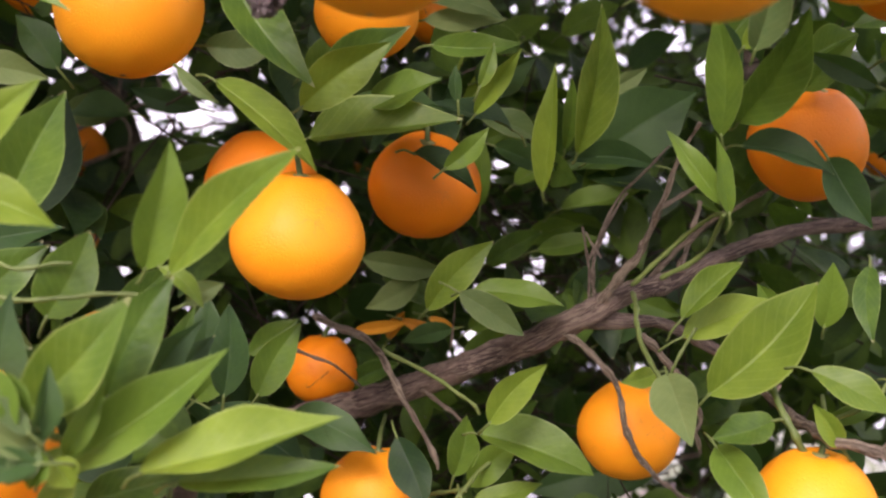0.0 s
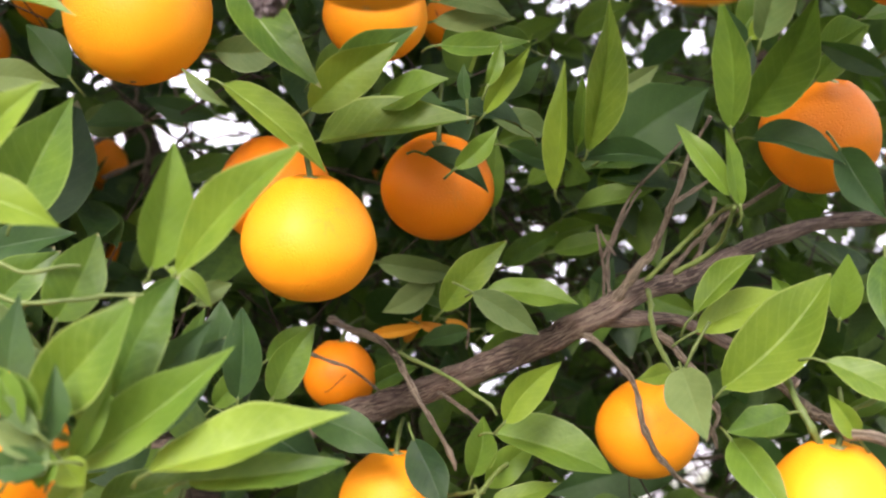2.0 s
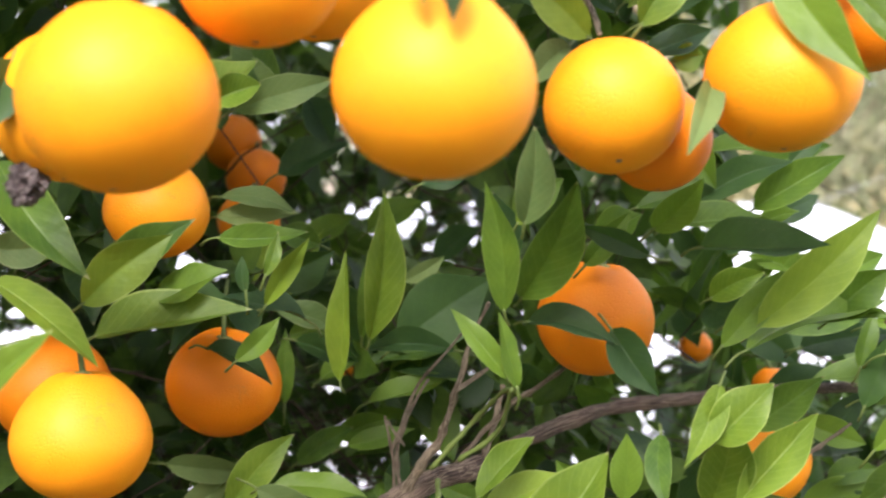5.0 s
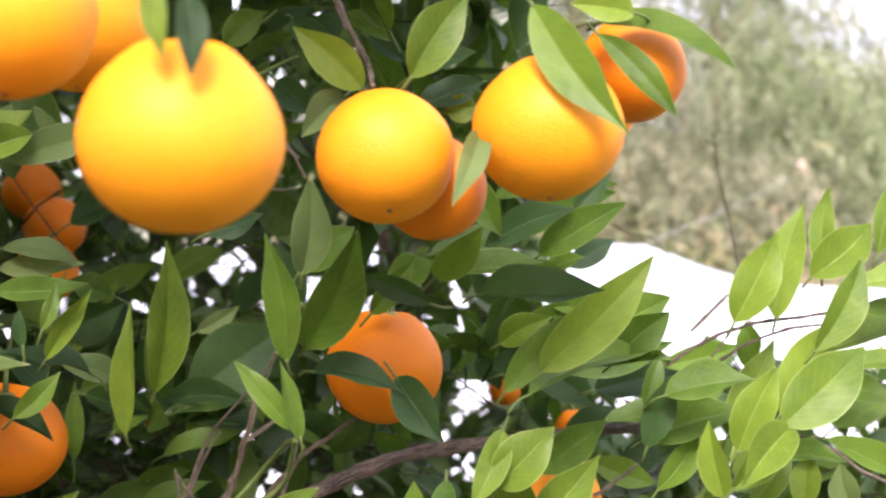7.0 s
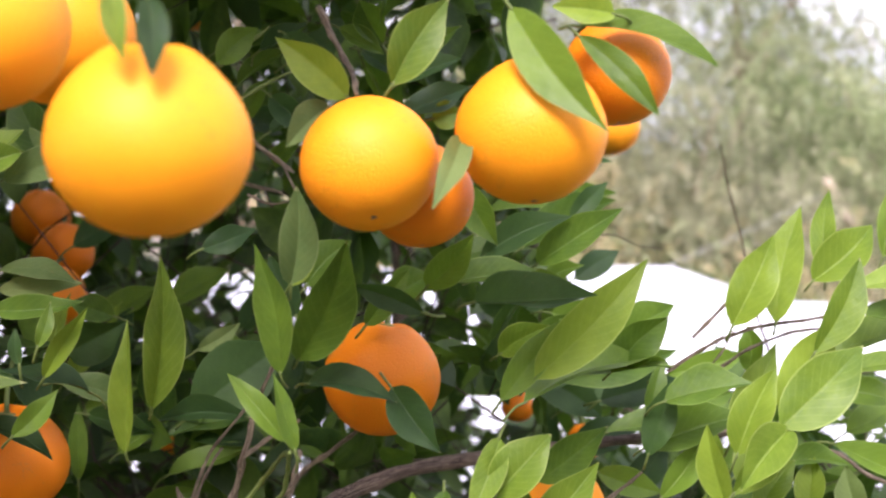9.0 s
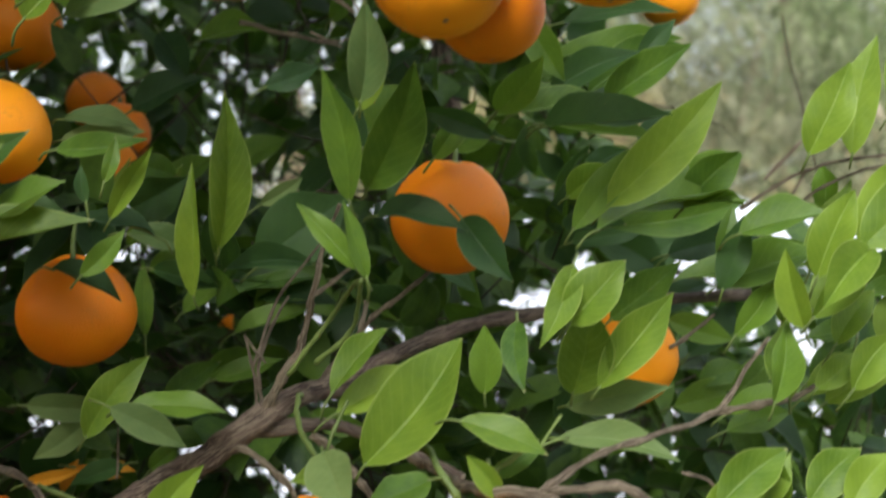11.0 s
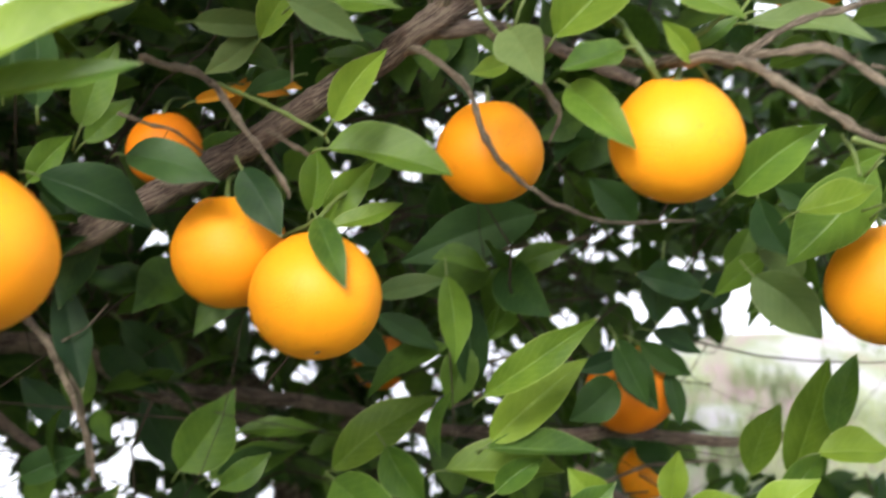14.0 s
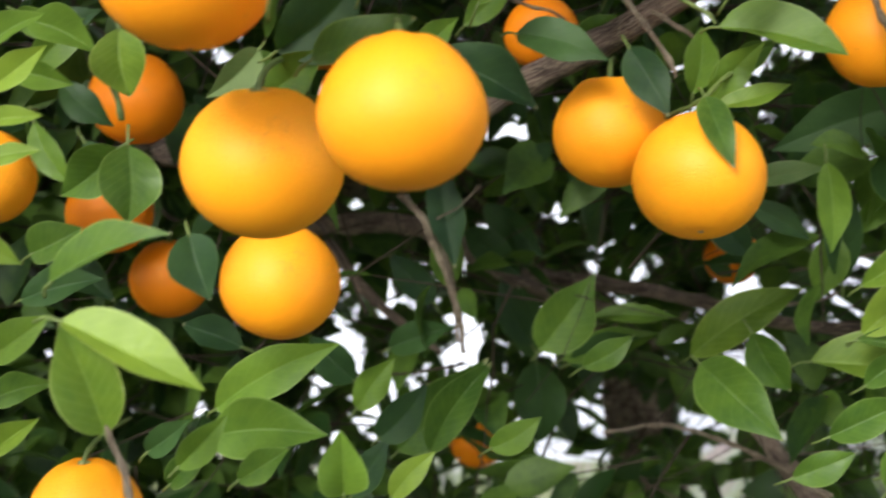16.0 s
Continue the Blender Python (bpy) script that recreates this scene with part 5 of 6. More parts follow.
leaves([
    (-0.272, 0.780, 1.507, 0.055, 0.000, 0.013, 0.025, -5, 0.30, 2),
    (-0.238, 0.760, 1.480, 0.015, 0.000, 0.033, 0.023, 10, 0.30, 2),
    (-0.246, 0.850, 1.615, -0.029, 0.000, 0.032, 0.025, 0, 0.30, 2),
    (-0.188, 0.570, 1.439, 0.017, 0.000, 0.008, 0.008, -15, 0.30, 1),
    (-0.177, 0.560, 1.422, 0.009, 0.000, 0.019, 0.009, 20, 0.30, 3),
    (-0.165, 0.580, 1.419, 0.008, 0.000, 0.015, 0.011, 10, 0.40, 0),
    (-0.207, 0.620, 1.458, 0.006, 0.000, -0.023, 0.010, 10, 0.30, 0),
])
leaves([
    (0.367, 0.750, 1.379, 0.044, 0.000, 0.032, 0.021, -10, 0.30, 0),
    (0.416, 0.790, 1.411, 0.031, 0.000, 0.028, 0.020, -10, 0.30, 0),
    (0.395, 0.730, 1.366, 0.017, 0.000, 0.051, 0.019, -12, 0.30, 0),
    (0.302, 0.820, 1.351, 0.049, 0.000, 0.013, 0.023, -20, 0.30, 0),
    (0.345, 0.800, 1.381, 0.011, 0.000, 0.015, 0.009, 0, 0.30, 0),
    (0.408, 1.000, 1.481, 0.068, 0.000, 0.011, 0.029, -10, 0.30, 1),
    (0.472, 0.900, 1.493, 0.032, 0.000, 0.026, 0.022, -15, 0.30, 1),
    (0.346, 1.000, 1.450, 0.043, 0.000, 0.015, 0.024, -10, 0.30, 1),
    (0.366, 0.850, 1.351, 0.034, 0.000, 0.022, 0.020, -10, 0.30, 1),
])
leaves([
    (0.460, 0.860, 1.561, 0.035, 0.000, 0.062, 0.027, -12, 0.30, 0),
    (0.467, 0.800, 1.568, 0.041, 0.000, 0.060, 0.034, -10, 0.30, 0),
    (0.452, 0.840, 1.535, 0.042, 0.000, 0.033, 0.023, -10, 0.30, 0),
    (0.455, 0.900, 1.531, 0.006, 0.000, 0.041, 0.016, -10, 0.30, 0),
    (0.445, 0.820, 1.475, 0.054, 0.000, 0.037, 0.028, -15, 0.30, 0),
    (0.472, 0.830, 1.509, -0.018, 0.000, -0.034, 0.020, 5, 0.30, 1),
    (0.423, 0.920, 1.577, 0.012, 0.000, 0.042, 0.016, 5, 0.30, 1),
    (0.472, 0.900, 1.521, 0.046, 0.000, 0.010, 0.017, -20, 0.30, 1),
    (0.428, 1.000, 1.496, 0.040, 0.000, 0.011, 0.024, -10, 0.30, 1),
])
leaves([
    (0.317, 0.950, 1.731, 0.102, 0.000, 0.016, 0.028, -15, 0.30, 1),
    (0.338, 0.930, 1.701, 0.074, 0.000, 0.036, 0.030, -5, 0.30, 1),
    (0.341, 1.000, 1.775, 0.093, 0.000, 0.009, 0.026, -10, 0.30, 2),
    (0.272, 0.950, 1.690, 0.080, 0.000, 0.014, 0.024, -12, 0.30, 1),
    (0.012, 1.100, 1.734, 0.058, 0.000, 0.028, 0.031, -5, 0.30, 2),
    (0.034, 1.100, 1.799, 0.022, 0.000, -0.042, 0.030, 10, 0.30, 2),
    (0.067, 1.050, 1.776, 0.052, 0.000, 0.007, 0.026, -5, 0.30, 1),
    (-0.033, 0.900, 1.763, 0.054, 0.000, -0.011, 0.040, -15, 0.30, 1),
    (-0.027, 0.800, 1.711, 0.034, 0.000, 0.035, 0.033, -10, 0.30, 0),
])
leaves([
    (-0.013, 0.750, 1.709, 0.025, 0.000, 0.010, 0.021, 15, 0.30, 0),
])
leaves([
    (0.209, 0.820, 1.631, 0.027, -0.010, 0.034, 0.017, 10, 0.30, 1),
    # the next two leaves are added to shade the fruit below them
    (-0.066, 0.895, 1.614, 0.062, -0.010, -0.006, 0.032, -48, 0.30, 2),
    (0.040, 0.900, 1.600, -0.058, -0.012, 0.012, 0.028, 45, 0.30, 2),
])
leaves([
    # this leaf is added to shade the top of the fruit below
    (0.235, 0.760, 1.630, -0.043, 0.000, 0.017, 0.016, -42, 0.30, 2),
    (-0.064, 1.050, 1.446, 0.043, 0.000, 0.009, 0.011, 0, 0.30, 4),
    (-0.029, 1.050, 1.457, 0.035, 0.000, -0.009, 0.011, 5, 0.30, 4),
    (-0.038, 1.060, 1.439, 0.012, 0.000, 0.024, 0.012, 8, 0.30, 4),
    (-0.008, 1.050, 1.460, 0.023, 0.000, -0.008, 0.009, 0, 0.30, 4),
    (0.362, 0.980, 1.613, 0.108, 0.000, 0.019, 0.033, 0, 0.30, 1),
    (0.411, 0.990, 1.643, 0.062, 0.000, 0.025, 0.032, 0, 0.30, 1),
    (0.466, 1.000, 1.615, 0.070, 0.000, 0.017, 0.023, 0, 0.30, 1),
    (0.417, 1.020, 1.597, 0.078, 0.000, 0.013, 0.027, 5, 0.30, 2),
])
leaves([
    (0.086, 1.050, 1.578, 0.069, 0.000, 0.013, 0.023, -35, 0.30, 1),
    (0.088, 1.050, 1.550, 0.064, 0.000, 0.021, 0.024, -25, 0.30, 1),
    (0.073, 1.060, 1.517, 0.052, 0.000, 0.014, 0.020, -10, 0.30, 1),
    (-0.061, 1.040, 1.502, 0.070, 0.000, -0.004, 0.022, 10, 0.30, 3),
    (-0.016, 1.040, 1.491, -0.040, 0.000, -0.027, 0.024, 5, 0.30, 3),
    (0.031, 1.060, 1.475, 0.044, 0.000, -0.004, 0.020, -10, 0.30, 1),
    (0.144, 1.060, 1.489, 0.045, 0.000, -0.015, 0.022, 10, 0.30, 1),
])
leaves([
    (0.467, 1.000, 1.576, 0.056, 0.000, 0.025, 0.027, 0, 0.30, 1),
    (0.345, 1.030, 1.610, 0.064, 0.000, 0.012, 0.025, 0, 0.30, 2),
])
leaves([
    (-0.170, 0.640, 1.431, 0.043, 0.000, 0.068, 0.029, 8, 0.30, 1),
    (-0.154, 0.660, 1.425, 0.041, 0.000, 0.060, 0.025, 10, 0.30, 2),
    (-0.197, 0.620, 1.433, 0.002, 0.000, 0.063, 0.027, 5, 0.30, 2),
    (-0.256, 0.750, 1.471, 0.040, 0.000, 0.040, 0.030, 8, 0.30, 1),
    (-0.153, 0.720, 1.416, 0.036, 0.000, 0.055, 0.028, 8, 0.30, 2),
    (-0.162, 0.580, 1.403, 0.012, 0.000, 0.025, 0.016, 0, 0.30, 0),
    (-0.176, 0.700, 1.382, 0.054, 0.000, 0.019, 0.025, -10, 0.30, 1),
    (0.336, 0.720, 1.421, 0.041, 0.000, 0.029, 0.026, -8, 0.30, 0),
    (0.366, 0.735, 1.417, 0.019, 0.000, 0.031, 0.018, -5, 0.30, 0),
])
leaves([
    (0.399, 0.750, 1.419, 0.034, 0.000, 0.029, 0.026, -8, 0.30, 0),
    (0.417, 0.740, 1.414, 0.031, 0.000, 0.031, 0.024, -5, 0.30, 0),
    (0.396, 0.780, 1.475, 0.011, 0.000, 0.047, 0.021, 0, 0.30, 1),
    (0.415, 0.760, 1.522, 0.036, 0.000, 0.038, 0.022, -5, 0.30, 0),
    (0.431, 0.800, 1.483, 0.029, 0.000, 0.021, 0.019, -10, 0.30, 0),
    (0.445, 0.780, 1.481, 0.029, 0.000, 0.032, 0.025, -5, 0.30, 0),
])
leaves([
    (-0.254, 1.080, 1.602, -0.050, 0.000, -0.005, 0.026, 10, 0.30, 2),
    (-0.202, 1.100, 1.611, -0.060, 0.000, 0.013, 0.021, -10, 0.30, 2),
    (-0.326, 1.050, 1.553, 0.019, 0.000, 0.058, 0.026, 5, 0.30, 1),
    (-0.254, 1.200, 1.561, 0.059, 0.000, 0.023, 0.025, 5, 0.30, 1),
    (-0.271, 1.100, 1.516, 0.050, 0.000, 0.021, 0.023, 5, 0.30, 1),
])
leaves([
    (0.368, 1.100, 1.310, -0.041, 0.000, -0.029, 0.025, 10, 0.30, 1),
    (0.375, 1.150, 1.332, -0.022, 0.000, -0.045, 0.026, 0, 0.30, 1),
    (0.388, 1.100, 1.298, -0.035, 0.000, -0.032, 0.024, 0, 0.30, 1),
    (0.412, 1.120, 1.280, -0.035, 0.000, -0.028, 0.020, 0, 0.30, 1),
    (0.365, 1.200, 1.293, -0.025, 0.000, -0.033, 0.027, 0, 0.30, 2),
    (0.110, 1.000, 1.314, 0.003, 0.000, -0.064, 0.025, 5, 0.30, 1),
    (0.143, 1.100, 1.255, 0.037, 0.000, 0.038, 0.022, 5, 0.30, 1),
    (0.167, 1.100, 1.306, 0.049, 0.000, 0.020, 0.024, 5, 0.30, 1),
])
leaves([
    (0.035, 1.080, 1.503, 0.043, 0.000, 0.029, 0.022, 0, 0.30, 1),
    (0.067, 1.100, 1.522, 0.045, 0.000, 0.018, 0.021, 5, 0.30, 1),
    (-0.003, 1.060, 1.469, -0.043, 0.000, 0.018, 0.022, 5, 0.30, 1),
    (-0.146, 1.060, 1.420, 0.038, 0.000, 0.031, 0.024, 5, 0.30, 1),
    (0.106, 1.060, 1.564, 0.024, 0.000, 0.036, 0.022, 5, 0.30, 1),
    (-0.110, 1.000, 1.636, 0.036, 0.000, 0.031, 0.023, 5, 0.30, 1),
    (0.021, 1.050, 1.429, 0.047, 0.000, 0.024, 0.021, -5, 0.30, 1),
    (0.124, 1.050, 1.448, 0.042, 0.000, 0.020, 0.021, -5, 0.30, 2),
    (-0.223, 0.950, 1.459, 0.034, 0.000, 0.033, 0.024, 5, 0.30, 1),
])
leaves([
    (-0.174, 1.000, 1.391, 0.032, 0.000, 0.031, 0.023, 5, 0.30, 1),
    (0.026, 1.060, 1.600, 0.039, 0.000, 0.017, 0.022, 0, 0.30, 1),
    (0.046, 1.060, 1.376, 0.036, 0.000, 0.024, 0.022, 0, 0.30, 1),
    (-0.066, 1.060, 1.402, 0.039, 0.000, 0.020, 0.019, 0, 0.30, 1),
    (-0.018, 1.080, 1.577, -0.037, 0.000, 0.016, 0.021, 0, 0.30, 1),
    (0.173, 1.050, 1.585, 0.036, 0.000, -0.020, 0.020, 0, 0.30, 1),
    (-0.173, 1.050, 1.651, 0.038, 0.000, 0.023, 0.022, 0, 0.30, 1),
])
leaves([
    (0.382, 1.100, 1.645, 0.047, 0.000, 0.030, 0.027, 0, 0.30, 1),
    (0.403, 1.100, 1.678, 0.058, 0.000, -0.015, 0.027, 0, 0.30, 1),
    (0.431, 1.120, 1.710, 0.043, 0.000, 0.026, 0.026, 0, 0.30, 2),
    (0.429, 1.100, 1.654, 0.042, 0.000, 0.025, 0.027, 0, 0.30, 1),
    (0.383, 1.120, 1.682, 0.038, 0.000, 0.021, 0.023, 0, 0.30, 2),
    (0.089, 1.180, 1.700, 0.048, 0.000, 0.029, 0.029, 0, 0.30, 1),
    (0.146, 1.150, 1.672, 0.040, 0.000, 0.031, 0.026, 0, 0.30, 2),
    (0.031, 1.180, 1.688, 0.048, 0.000, 0.027, 0.026, 0, 0.30, 1),
    (0.025, 1.060, 1.452, 0.021, 0.000, 0.019, 0.018, 0, 0.30, 1),
])
leaves([
    (0.111, 1.000, 1.121, 0.052, 0.000, 0.025, 0.029, 0, 0.30, 1),
    (0.145, 0.950, 1.109, 0.047, 0.000, 0.024, 0.030, 0, 0.30, 1),
    (0.182, 1.000, 1.136, 0.043, 0.000, 0.025, 0.029, 0, 0.30, 1),
    (0.086, 1.000, 1.091, 0.044, 0.000, 0.019, 0.025, 0, 0.30, 1),
    (0.143, 1.050, 1.147, 0.038, 0.000, 0.024, 0.023, 0, 0.30, 1),
    (-0.128, 1.000, 1.111, 0.038, 0.000, 0.024, 0.024, 0, 0.30, 1),
    (-0.065, 1.100, 1.152, 0.041, 0.000, 0.026, 0.024, 0, 0.30, 1),
])


# ---- the setting: ground, bank, plastic shelter, far trees ----
def ground_height(x, y):
    rise = 0.78 * min(max((y - 2.2) / 3.0, 0.0), 1.0) ** 1.3 * min(max((x - 0.1) / 1.0, 0.0), 1.0)
    rise += 0.4 * min(max((y - 6.5) / 2.5, 0.0), 1.0)
    bank = 5.0 * min(max((y - 9.0) / 8.0, 0.0), 1.0) ** 1.1
    rough = 0.05 * noise.noise(Vector((x * 0.9, y * 0.9, 0))) + 0.03 * noise.noise(Vector((x * 2.6, y * 2.6, 7.0)))
    return rise + bank + rough * min(1.0, max(0.2, y / 4)) + 0.3 * noise.noise(Vector((x * 0.2, y * 0.2, 3.0))) * min(1.0, max(0.0, (y - 6) / 5))


def ground():
    bm = bmesh.new()
    steps = [-400, -150, -60, -30, -18, -12] + [-9 + 0.4 * i for i in range(53)] + [14, 18, 30, 60, 150, 400]
    ahead = [-400, -150, -60, -30, -15, -8, -4] + [-2 + 0.4 * i for i in range(66)] + [28, 40, 80, 180, 400]
    grid = [[bm.verts.new((x, y, ground_height(x, y))) for x in steps] for y in ahead]
    for a, b in zip(grid, grid[1:]):
        for i in range(len(steps) - 1):
            bm.faces.new((a[i], a[i + 1], b[i + 1], b[i]))
    data = bpy.data.meshes.new("ground")
    bm.to_mesh(data)
    bm.free()
    return tagged(attach("ground", data, EARTH, None), "dry pale earth rising to a bank behind", "ground", kind="structure")


ground()


def shelter():
    """A low plant shelter under a white plastic sheet, its ridge running across behind the tree and ending in a raised corner."""
    house = thing("plant_shelter", "low plant shelter covered with a white plastic sheet", "shelter", at=(1.0, 6.7, 0.75))
    bm = bmesh.new()
    xs = [-7.46 + 0.3 * i for i in range(48)]

    def ridge(x):
        sag = 0.02 * math.cos(2 * math.pi * x / 1.5)
        if x < 1.54:
            return 1.95 + sag * 0.5 - 0.012 * abs(x - 1.54)
        return 1.95 - 0.19 * min((x - 1.54) / 0.55, 1.0) - 0.03 * (x - 2.09) * (x > 2.09)

    def sheet(x, s):
        base = ground_height(x + 1.0, 5.35) - 0.8
        return base + (ridge(x) - base) * max(0.0, 1 - abs(2 * s - 1) ** 2.2) ** 0.7

    rows = []
    for x in xs:
        row = []
        for k in range(17):
            s = k / 16
            y = -1.35 + 2.7 * s
            row.append(bm.verts.new((x, y + 0.03 * noise.noise(Vector((x * 2, s * 5, 1))), sheet(x, s) + 0.02 * noise.noise(Vector((x * 1.3, s * 6, 4))))))
        rows.append(row)
    for a, b in zip(rows, rows[1:]):
        for i in range(16):
            bm.faces.new((a[i], a[i + 1], b[i + 1], b[i]))
    part("plastic_sheet", bm, FILM_COVER, house, "white plastic sheet stretched over hoops")
    for k in range(0, 48, 5):
        x = xs[k]
        pts = [(x, -1.33 + 2.66 * s / 10, sheet(x, s / 10) - 0.04, 0.012) for s in range(11)]
        attach("hoop", tube(pts, 6, 0, 2), TWIG_BARK, house)
    return house


shelter()


def leaning_post():
    post = thing("wooden_post", "pale weathered wooden post leaning on the bank", "post", at=(6.0, 11.0, 3.0))
    attach("stake", tube([(0.15, 0, -0.6, 0.05), (0.02, 0, 0.4, 0.048), (-0.1, 0, 0.9, 0.046), (-0.3, 0, 1.28, 0.045)], 8, 0.2, 4), PALE_WOOD, post)
    attach("guy_wire", tube([(-0.25, 0, 1.18, 0.0018), (-1.85, -2.15, 0.42, 0.0018), (-3.46, -4.3, -0.3, 0.0018)], 5, 0.0, 6), WIRE, post, "thin pale guy wire")


leaning_post()


def feather_crown(seed, height, spread, bunches=95):
    """Hanging sprays of fine leaves in uneven bunches with gaps between."""
    rng = random.Random(seed)
    verts, faces = [], []
    for bunch in range(bunches):
        a, s = rng.uniform(0, 6.28), rng.uniform(0.0, 1.0)
        r = spread * math.sqrt(rng.random()) * (1.0 - 0.35 * s)
        centre = Vector((r * math.cos(a), r * math.sin(a), height * (0.16 + 0.94 * s)))
        size = rng.uniform(0.2, 0.5)
        for strand in range(rng.randint(11, 17)):
            at = centre + Vector((rng.gauss(0, size), rng.gauss(0, size), rng.gauss(0, size * 0.8)))
            fall = Vector((rng.gauss(0, 0.5), rng.gauss(0, 0.5), rng.uniform(-0.4, 0.7))).normalized() * 0.04
            for k in range(rng.randint(9, 15)):
                at = at + fall
                fall = fall + Vector((0, 0, -0.009))
                way = (fall + Vector((rng.gauss(0, 0.025), rng.gauss(0, 0.025), rng.gauss(0, 0.025)))).normalized() * rng.uniform(0.05, 0.12)
                side = way.cross(Vector((rng.gauss(0, 1), rng.gauss(0, 1), rng.gauss(0, 1)))).normalized() * rng.uniform(0.007, 0.016)
                n = len(verts)
                verts += [at - side * 0.4, at + way * 0.5 - side, at + way, at + way * 0.5 + side]
                faces.append((n, n + 1, n + 2, n + 3))
    data = bpy.data.meshes.new("crown")
    data.from_pydata(verts, [], faces)
    return data


def far_tree(x, y, height, spread, seed, mat):
    z = ground_height(x, y)
    tree = thing("bank_tree", "feathery pale olive tree on the bank", "tree", "trees on the bank", at=(x, y, z - 0.1))
    rng = random.Random(seed)
    lean = rng.uniform(-0.5, 0.5)
    attach("trunk", tube([(0, 0, 0, 0.16), (lean * 0.4, 0, height * 0.35, 0.12), (lean, 0.2, height * 0.8, 0.04)], 8, 0.2, 4), BARK, tree)
    for k in range(3):
        s, a = rng.uniform(0.2, 0.7), rng.uniform(0, 6.28)
        foot = (lean * s, 0.1 * s, height * s)
        tip = (foot[0] + spread * 0.7 * math.cos(a), foot[1] + spread * 0.7 * math.sin(a), foot[2] + height * 0.2)
        attach("branch", tube([(*foot, 0.06), ((foot[0] + tip[0]) / 2, (foot[1] + tip[1]) / 2, foot[2] + height * 0.13, 0.04), (*tip, 0.015)], 6, 0.2, 3), BARK, tree)
    attach("crown", feather_crown(seed, height, spread, 105), mat, tree, smooth=False)


for k, (tx, ty, th, ts) in enumerate([(3.2, 13.4, 4.6, 1.5), (4.7, 13.9, 5.2, 1.6), (6.0, 13.4, 4.2, 1.3), (7.2, 14.2, 2.4, 1.2), (8.8, 14.4, 1.6, 1.2), (5.6, 16.5, 5.6, 1.8), (3.6, 17.0, 5.8, 2.0), (0.8, 14.5, 5.4, 1.9), (-2.4, 15.0, 5.2, 2.0), (-6.0, 15.5, 5.0, 2.0), (11.2, 15.6, 2.2, 1.8)]):
    far_tree(tx, ty, th, ts, 40 + k, FEATHER[k % 2])


def shrub(x, y, size, seed):
    z = ground_height(x, y)
    bush = thing("bank_shrub", "low feathery yellow-green shrub on the bank", "shrub", "shrubs on the bank", at=(x, y, z - 0.05))
    rng = random.Random(seed)
    for k in range(4):
        a = rng.uniform(0, 6.28)
        attach("stem", tube([(0, 0, 0, 0.02), (0.3 * size * math.cos(a), 0.3 * size * math.sin(a), size * 0.5, 0.014), (0.6 * size * math.cos(a), 0.6 * size * math.sin(a), size, 0.006)], 5, 0.1, 3), TWIG_BARK, bush)
    data = feather_crown(seed, size, size * 0.8)
    attach("crown", data, FEATHER[(0, 2, 1)[seed % 3]], bush, smooth=False)


for k, (sx, sy, ss) in enumerate([(2.6, 10.8, 0.9), (3.9, 10.6, 1.0), (5.0, 10.9, 0.9), (6.9, 11.0, 1.1), (8.0, 11.6, 1.2), (1.2, 10.8, 0.9), (4.4, 12.0, 1.9), (6.1, 12.3, 2.2), (3.1, 11.9, 1.7), (5.2, 11.6, 1.5), (7.4, 12.2, 2.4), (2.2, 12.2, 1.9), (-0.6, 11.2, 1.0)]):
    shrub(sx, sy, ss, 80 + k)


def grass():
    """Pale green grass on the slope between the tree and the shelter."""
    rng = random.Random(5)
    verts, faces = [], []
    for tuft in range(3200):
        x, y = rng.uniform(-3.0, 3.6), 2.4 + 2.6 * rng.random()
        if noise.noise(Vector((x * 1.1, y * 1.1, 9.0))) < -0.1:
            continue
        z = ground_height(x, y)
        for k in range(9):
            at = Vector((x + rng.gauss(0, 0.04), y + rng.gauss(0, 0.04), z - 0.01))
            way = Vector((rng.gauss(0, 0.3), rng.gauss(0, 0.3), 1)).normalized() * rng.uniform(0.05, 0.17)
            side = Vector((rng.gauss(0, 1), rng.gauss(0, 1), 0)).normalized() * 0.005
            n = len(verts)
            verts += [at - side, at + side, at + way]
            faces.append((n, n + 1, n + 2))
    data = bpy.data.meshes.new("grass")
    data.from_pydata(verts, [], faces)
    tagged(attach("grass", data, FEATHER[0], None, smooth=False), "pale green grass on the slope", "grass", kind="stuff")


grass()


def dry_grass():
    """Tall straw-coloured grass standing on the bank beside the post."""
    rng = random.Random(17)
    verts, faces = [], []
    for tuft in range(900):
        x, y = rng.uniform(6.3, 9.5), rng.uniform(10.9, 12.2)
        if noise.noise(Vector((x * 1.4, y * 1.4, 21.0))) < -0.05:
            continue
        z = ground_height(x, y)
        for k in range(5):
            at = Vector((x + rng.gauss(0, 0.07), y + rng.gauss(0, 0.07), z - 0.02))
            way = Vector((rng.gauss(0, 0.16), rng.gauss(0, 0.16), 1)).normalized() * rng.uniform(0.35, 0.95)
            bow = Vector((rng.gauss(0, 0.06), rng.gauss(0, 0.06), -0.02))
            side = Vector((rng.gauss(0, 1), rng.gauss(0, 1), 0)).normalized() * 0.007
            n = len(verts)
            verts += [at - side, at + side, at + way * 0.55 + side * 0.7, at + way * 0.55 - side * 0.7, at + way + bow]
            faces += [(n, n + 1, n + 2, n + 3), (n + 3, n + 2, n + 4)]
    data = bpy.data.meshes.new("dry_grass")
    data.from_pydata(verts, [], faces)
    tagged(attach("dry_grass", data, STRAW, None, smooth=False), "tall dry straw-coloured grass on the bank", "grass", kind="stuff")


dry_grass()


